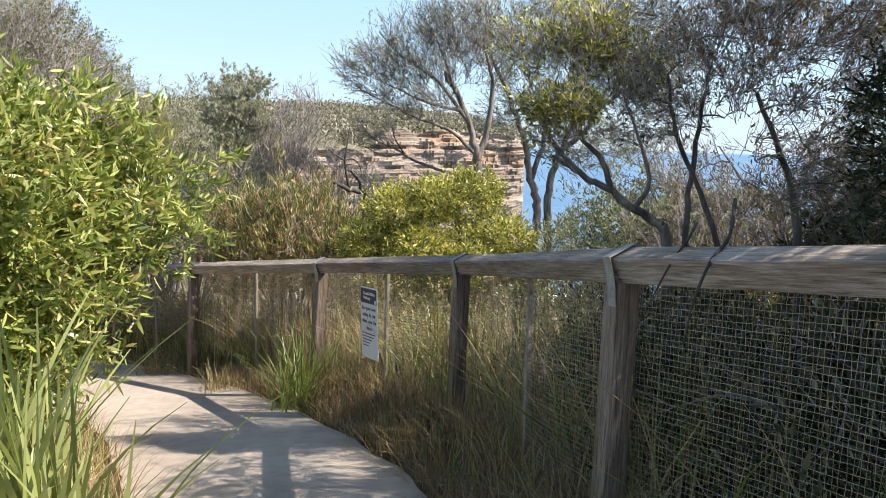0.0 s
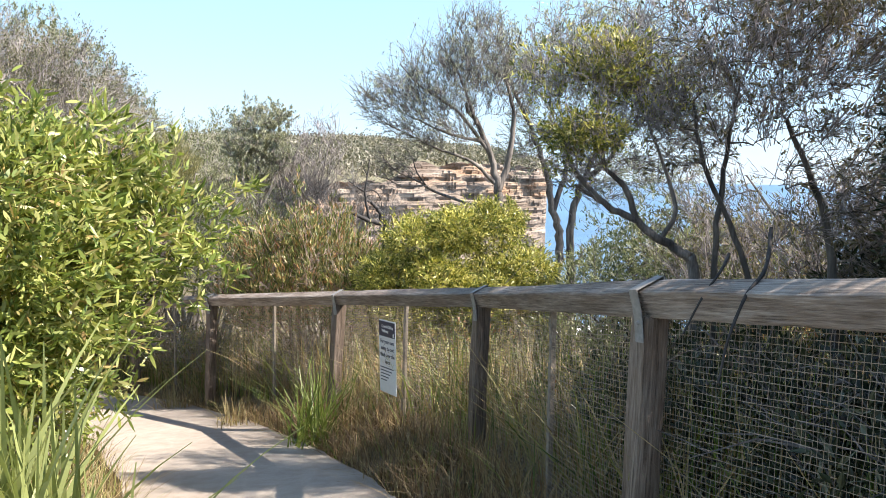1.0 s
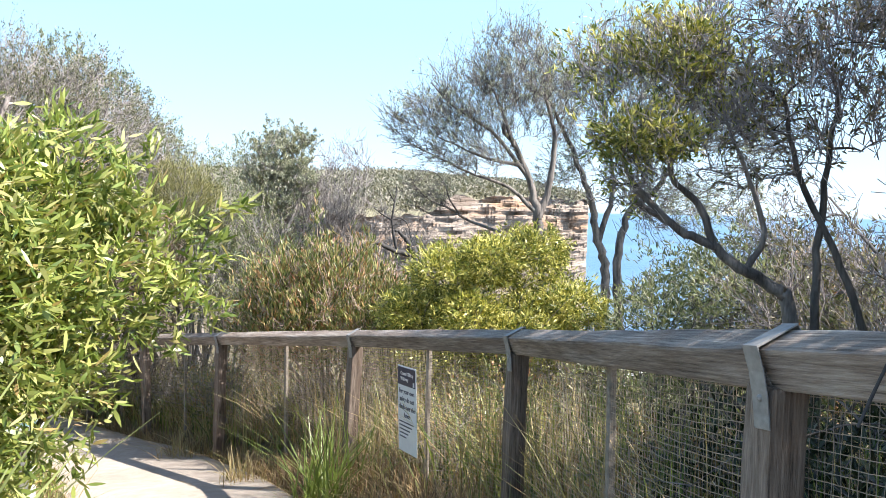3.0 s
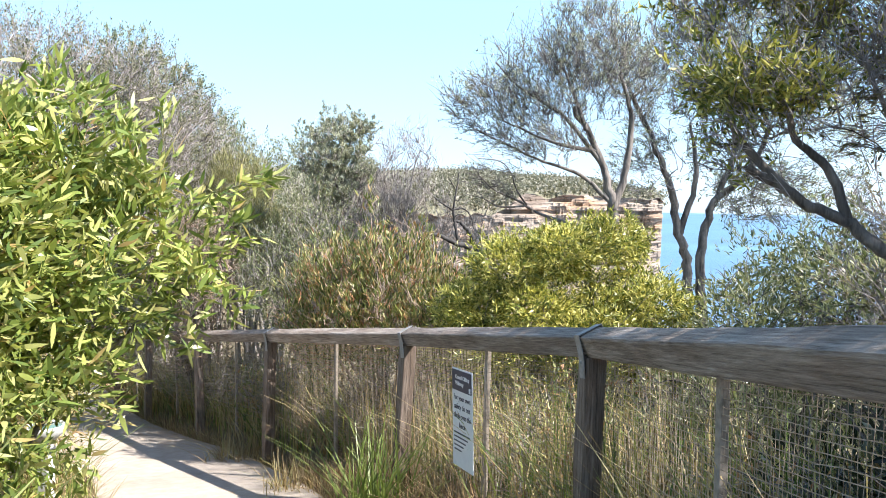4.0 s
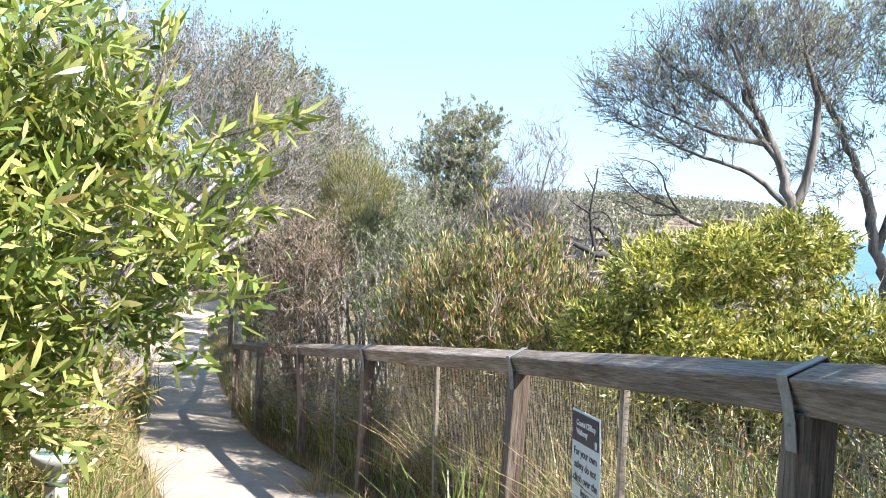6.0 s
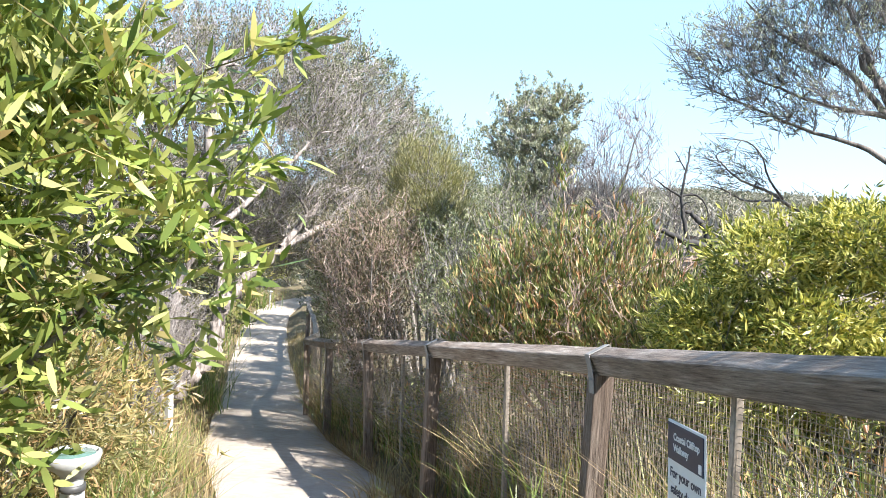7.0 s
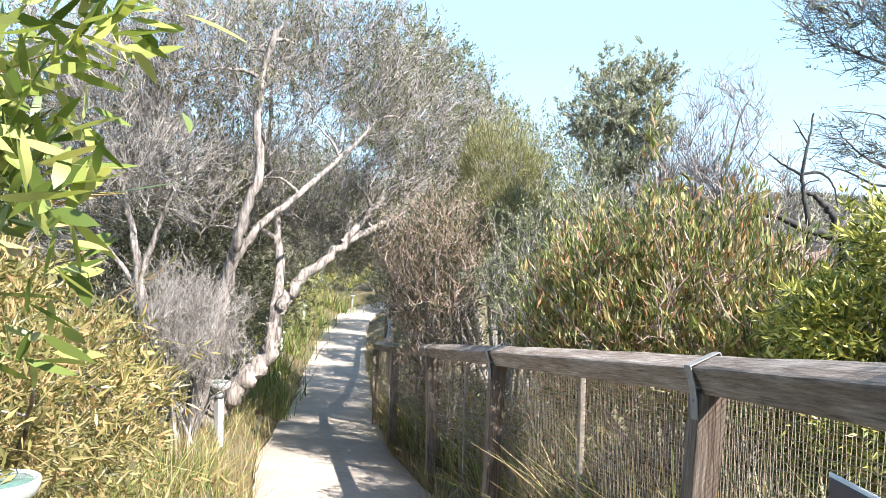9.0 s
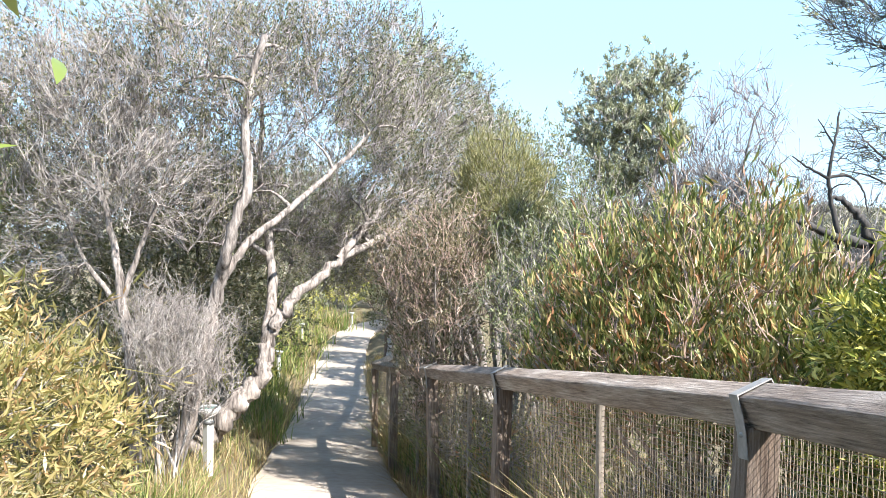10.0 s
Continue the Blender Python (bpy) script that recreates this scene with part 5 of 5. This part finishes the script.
# brush that leans against the mesh, bay by bay
for seed, k, u, out, tall, mat in ((81, 4, 0.5, 0.55, 0.62, BROWNLEAF), (82, 5, 0.3, 0.5, 0.75, BROWN), (83, 5, 0.8, 0.5, 0.8, BROWNLEAF), (84, 6, 0.4, 0.5, 0.8, GREYGREEN), (85, 7, 0.1, 0.5, 0.85, BROWNLEAF), (86, 7, 0.7, 0.55, 0.9, GREYGREEN),
                                   (87, 8, 0.4, 0.7, 1.0, TEALEAF), (88, 9, 0.3, 0.8, 1.1, GREYGREEN), (89, 10, 0.3, 0.8, 1.2, TEALEAF), (90, 11, 0.4, 0.9, 1.3, GREYGREEN), (91, 12, 0.5, 0.9, 1.4, TEALEAF), (92, 3, 0.6, 0.6, 0.5, BROWN), (93, 2, 0.6, 0.7, 0.5, BROWN)):
    a, b = np.array(RAIL[k]), np.array(RAIL[k + 1])
    d = unit((b - a)[:2])
    x, y = (a + (b - a) * u)[:2] + np.array([d[1], -d[0]]) * out
    z = float(land(x, y))
    B = [(x, y, z + tall * 0.55, 0.3 + tall * 0.25, 0.3 + tall * 0.25, tall * 0.5), (x - d[0] * 0.4, y - d[1] * 0.4, z + tall * 0.45, 0.4, 0.4, tall * 0.4), (x + d[0] * 0.45, y + d[1] * 0.45, z + tall * 0.4, 0.4, 0.4, tall * 0.42)]
    plant("brush", base_at(x, y), "twiggy brown brush pressed against the wire mesh", "shrub", stems_from(seed, x, y, B, 14, 0.014, 0.005), B, 60, 520, BARK_GREY, TWIG_BROWN,
          mat, seed, 0.009, 0.0034, leaf_tips=520, count=6, reach=0.12, length=0.055, width=0.013, lift=0.4, side=1, group="brush along the fence")
for seed, x, y, r, h in ((95, -10.0, 18.3, 0.7, 1.3), (96, -12.9, 22.4, 0.8, 1.5), (97, -15.3, 26.0, 0.9, 1.6), (98, -17.6, 28.9, 1.0, 1.8), (99, -19.9, 32.2, 1.1, 2.0), (100, -21.2, 36.0, 1.3, 2.2)):
    z = float(land(x, y))
    B = [(x, y, z + h * 0.55, r, r, h * 0.6)]
    plant("scrub_thicket", base_at(x, y), "tall green scrub along the bend of the path", "shrub", stems_from(seed, x, y, B, 5, 0.04, 0.015), B, 16, 160, BARK_GREY, TWIG_GREY,
          TEALEAF, seed, 0.015, 0.005, leaf_blobs=[(B, int(600 * r * h), "shell")], count=7, reach=0.2, length=0.09, width=0.028, lift=0.3)


# ---- grasses ----
def blades(shape, rng, feet, height, width, lean, arc=0.6, steps=4):
    n = len(feet)
    h = height * rng.uniform(0.55, 1.2, n)
    ang = rng.uniform(0, 2 * np.pi, n)
    way = np.stack([np.cos(ang), np.sin(ang), 0 * ang], -1)
    side = np.stack([-np.sin(ang), np.cos(ang), 0 * ang], -1)
    turn = rng.uniform(-0.9, 0.9, n)[:, None]
    side = unit(side + way * turn)
    slant = np.minimum(np.abs(rng.normal(0, lean, n)), lean * 1.7)
    u = np.linspace(0, 1, steps)
    rows = []
    for k in u:
        out = h * (slant * k + arc * slant * k**2)
        up = h * (k - 0.35 * slant * k**2)
        c = feet + way * out[:, None] + np.stack([0 * up, 0 * up, up], -1)
        w = width * (1 - 0.85 * k**1.5) * 0.5
        rows += [c - side * w, c + side * w]
    v = np.stack(rows, 1)
    m = 2 * steps
    f = np.concatenate([np.arange(n)[:, None] * m + np.array([2 * k, 2 * k + 1, 2 * k + 3, 2 * k + 2]) for k in range(steps - 1)])
    shape.add(v, f)


def on_land(x, y):
    return np.stack([x, y, land(x, y) - 0.02], -1)


def beside_fence(rng, n, near, far, first, last):
    """Feet along the fence from bay first to bay last, near to far metres on its seaward side."""
    p = np.array(RAIL)[:, :2]
    i = rng.integers(first, last, n)
    u = rng.uniform(0, 1, n)[:, None]
    a, b = p[i], p[i + 1]
    d = unit(b - a)
    q = a + (b - a) * u + np.stack([d[:, 1], -d[:, 0]], -1) * rng.uniform(near, far, n)[:, None]
    return on_land(q[:, 0], q[:, 1])


def meadow(name, label, feet, material, height, width, lean, seed, category="grass"):
    s = Shape()
    blades(s, np.random.default_rng(seed), feet, height, width, lean)
    tagged(new(name, s.mesh(name, material)), label, category, kind="stuff")


R = np.random.default_rng(77)
meadow("dry_grass", "tall dry straw-coloured grass behind the mesh", np.vstack([beside_fence(R, 6400, 0.14, 1.2, 2, 10), beside_fence(R, 400, 0.14, 1.2, 0, 2)]), STRAW, 0.74, 0.012, 0.42, 1)
meadow("reed_grass", "green and straw reeds behind the mesh", np.vstack([beside_fence(R, 3600, 0.14, 1.4, 2, 8), beside_fence(R, 400, 0.14, 1.4, 0, 2)]), GREENBLADE, 0.72, 0.014, 0.4, 2)
feet = beside_fence(R, 11000, -0.75, 0.05, 0, 13)
feet = feet[off_path(feet[:, 0], feet[:, 1]) > HALF - 0.03]
meadow("verge_grass", "short dry grass between path and fence", feet, STRAW, 0.26, 0.006, 0.6, 3)
feet = beside_fence(R, 12000, -0.5, 0.03, 1, 9)
feet = feet[off_path(feet[:, 0], feet[:, 1]) > HALF + 0.02]
meadow("brown_grass", "matted rust-brown dry grass at the fence foot", feet, RUST, 0.25, 0.009, 0.7, 9)
feet = beside_fence(R, 700, -0.5, 0.05, 1, 11)
feet = feet[off_path(feet[:, 0], feet[:, 1]) > HALF]
meadow("verge_weeds", "low green weeds along the fence foot", feet, GREENBLADE, 0.34, 0.010, 0.5, 4)


def inland(n, near, far, first, last):
    i = R.integers(int(first * len(CENTRE)), int(last * len(CENTRE)) - 1, n)
    d = unit(CENTRE[i + 1] - CENTRE[i])
    q = CENTRE[i] + np.stack([-d[:, 1], d[:, 0], 0 * d[:, 0]], -1) * (HALF + R.uniform(near, far, n))[:, None] + R.normal(0, 0.08, (n, 3))
    keep = off_path(q[:, 0], q[:, 1]) > HALF - 0.02
    return on_land(q[keep, 0], q[keep, 1])


meadow("verge_grass", "yellowing grass along the inland edge", inland(9500, 0.0, 0.9, 0.15, 0.9), STRAW, 0.30, 0.008, 0.55, 5)
meadow("verge_grass", "fresh green grass along the inland edge", inland(1900, 0.1, 1.0, 0.15, 0.95), GREENBLADE, 0.32, 0.010, 0.5, 6)


def strap_clump(x, y, n, height, width, seed, label, lean=0.45, spread=0.10, single=False, leaf=GREENBLADE):
    rng = np.random.default_rng(seed)
    feet = on_land(x + rng.normal(0, spread, n), y + rng.normal(0, spread, n))
    ob = thing("strap_leaf_clump", base_at(x, y), label, "plant", group="strap-leaved clumps")
    if single:
        for f in feet:
            s = Shape()
            blades(s, rng, f[None], height, width, lean, 0.8, 7)
            part("strap_leaf", s.mesh("strap_leaf", leaf), ob)
        return
    for name, share, mat in (("leaf_tuft", 0.8, leaf), ("dry_tuft", 1.0, STRAW)):
        s = Shape()
        k = int(n * 0.8)
        blades(s, rng, feet[:k] if share < 1 else feet[k:], height, width, lean, 0.8, 6)
        part(name, s.mesh(name, mat), ob, kind="stuff")


strap_clump(-1.30, 6.75, 130, 0.75, 0.016, 31, "dark green strap-leaved clump at the foot of the fence", single=True)
strap_clump(-1.66, 3.05, 80, 0.92, 0.04, 32, "broad pale green strap-leaved clump at the path edge", 0.24, 0.14, True, STRAP)
strap_clump(-2.0, 3.35, 80, 0.98, 0.04, 33, "broad pale green strap-leaved clump at the path edge", 0.26, 0.16, True, STRAP)
strap_clump(-3.5, 6.4, 170, 0.48, 0.012, 34, "yellow-green strap-leaved clump beside the path light", 0.5, 0.14)
strap_clump(-3.55, 9.35, 150, 0.40, 0.010, 65, "pale straw tuft between the path and the fence", 0.6, 0.13, leaf=STRAW)
strap_clump(-2.35, 7.95, 110, 0.34, 0.010, 66, "pale straw tuft between the path and the fence", 0.6, 0.12, leaf=STRAW)
strap_clump(-5.6, 8.75, 150, 0.36, 0.010, 67, "pale straw tuft on the inland edge of the path", 0.6, 0.16, leaf=STRAW)
strap_clump(-4.35, 7.3, 160, 0.42, 0.011, 35, "yellow-green tufted grass at the path edge", 0.6, 0.16)
strap_clump(-5.3, 8.35, 160, 0.40, 0.010, 36, "yellow-green tufted grass at the path edge", 0.6, 0.18)
strap_clump(-9.95, 13.75, 150, 0.7, 0.018, 37, "bright green tufted clump at the path edge", 0.5, 0.2)
strap_clump(-13.4, 17.2, 170, 0.9, 0.022, 38, "bright green tufted clump at the path edge", 0.5, 0.3)
strap_clump(-15.7, 19.9, 170, 0.9, 0.024, 39, "bright green tufted clump at the path edge", 0.5, 0.3)
strap_clump(-18.5, 23.3, 170, 1.0, 0.026, 40, "bright green tufted clump at the path edge", 0.5, 0.35)
strap_clump(-11.7, 15.5, 170, 0.8, 0.020, 61, "bright green tufted clump at the path edge", 0.5, 0.25)
strap_clump(-17.2, 21.6, 170, 1.0, 0.026, 62, "bright green tufted clump at the path edge", 0.5, 0.35)
strap_clump(-20.6, 26.2, 170, 1.1, 0.030, 63, "bright green tufted clump at the path edge", 0.5, 0.4)
strap_clump(-23.4, 30.6, 170, 1.1, 0.030, 64, "bright green tufted clump at the path edge", 0.5, 0.4)


def fallen_stick(points, radius, seed):
    """A thin dead stick that leans over the rail."""
    rng = np.random.default_rng(seed)
    line = smooth_line(points, 5)
    s = Shape()
    tube(s, line, np.linspace(radius, radius * 0.5, len(line)) * rng.uniform(0.85, 1.15, len(line)), 6)
    ob = thing("dead_stick", points[0], "thin dark dead stick leaning over the rail", "stick", group="sticks on the fence")
    part("stem", s.mesh("stem", STICK, True), ob)


fallen_stick([(0.97, 2.56, 1.38), (0.915, 2.44, 1.268), (0.835, 2.36, 1.20), (0.77, 2.30, 1.08), (0.74, 2.27, 0.96)], 0.007, 1)
fallen_stick([(0.90, 2.72, 1.28), (0.835, 2.60, 1.235), (0.765, 2.54, 1.16), (0.70, 2.50, 1.05)], 0.006, 2)
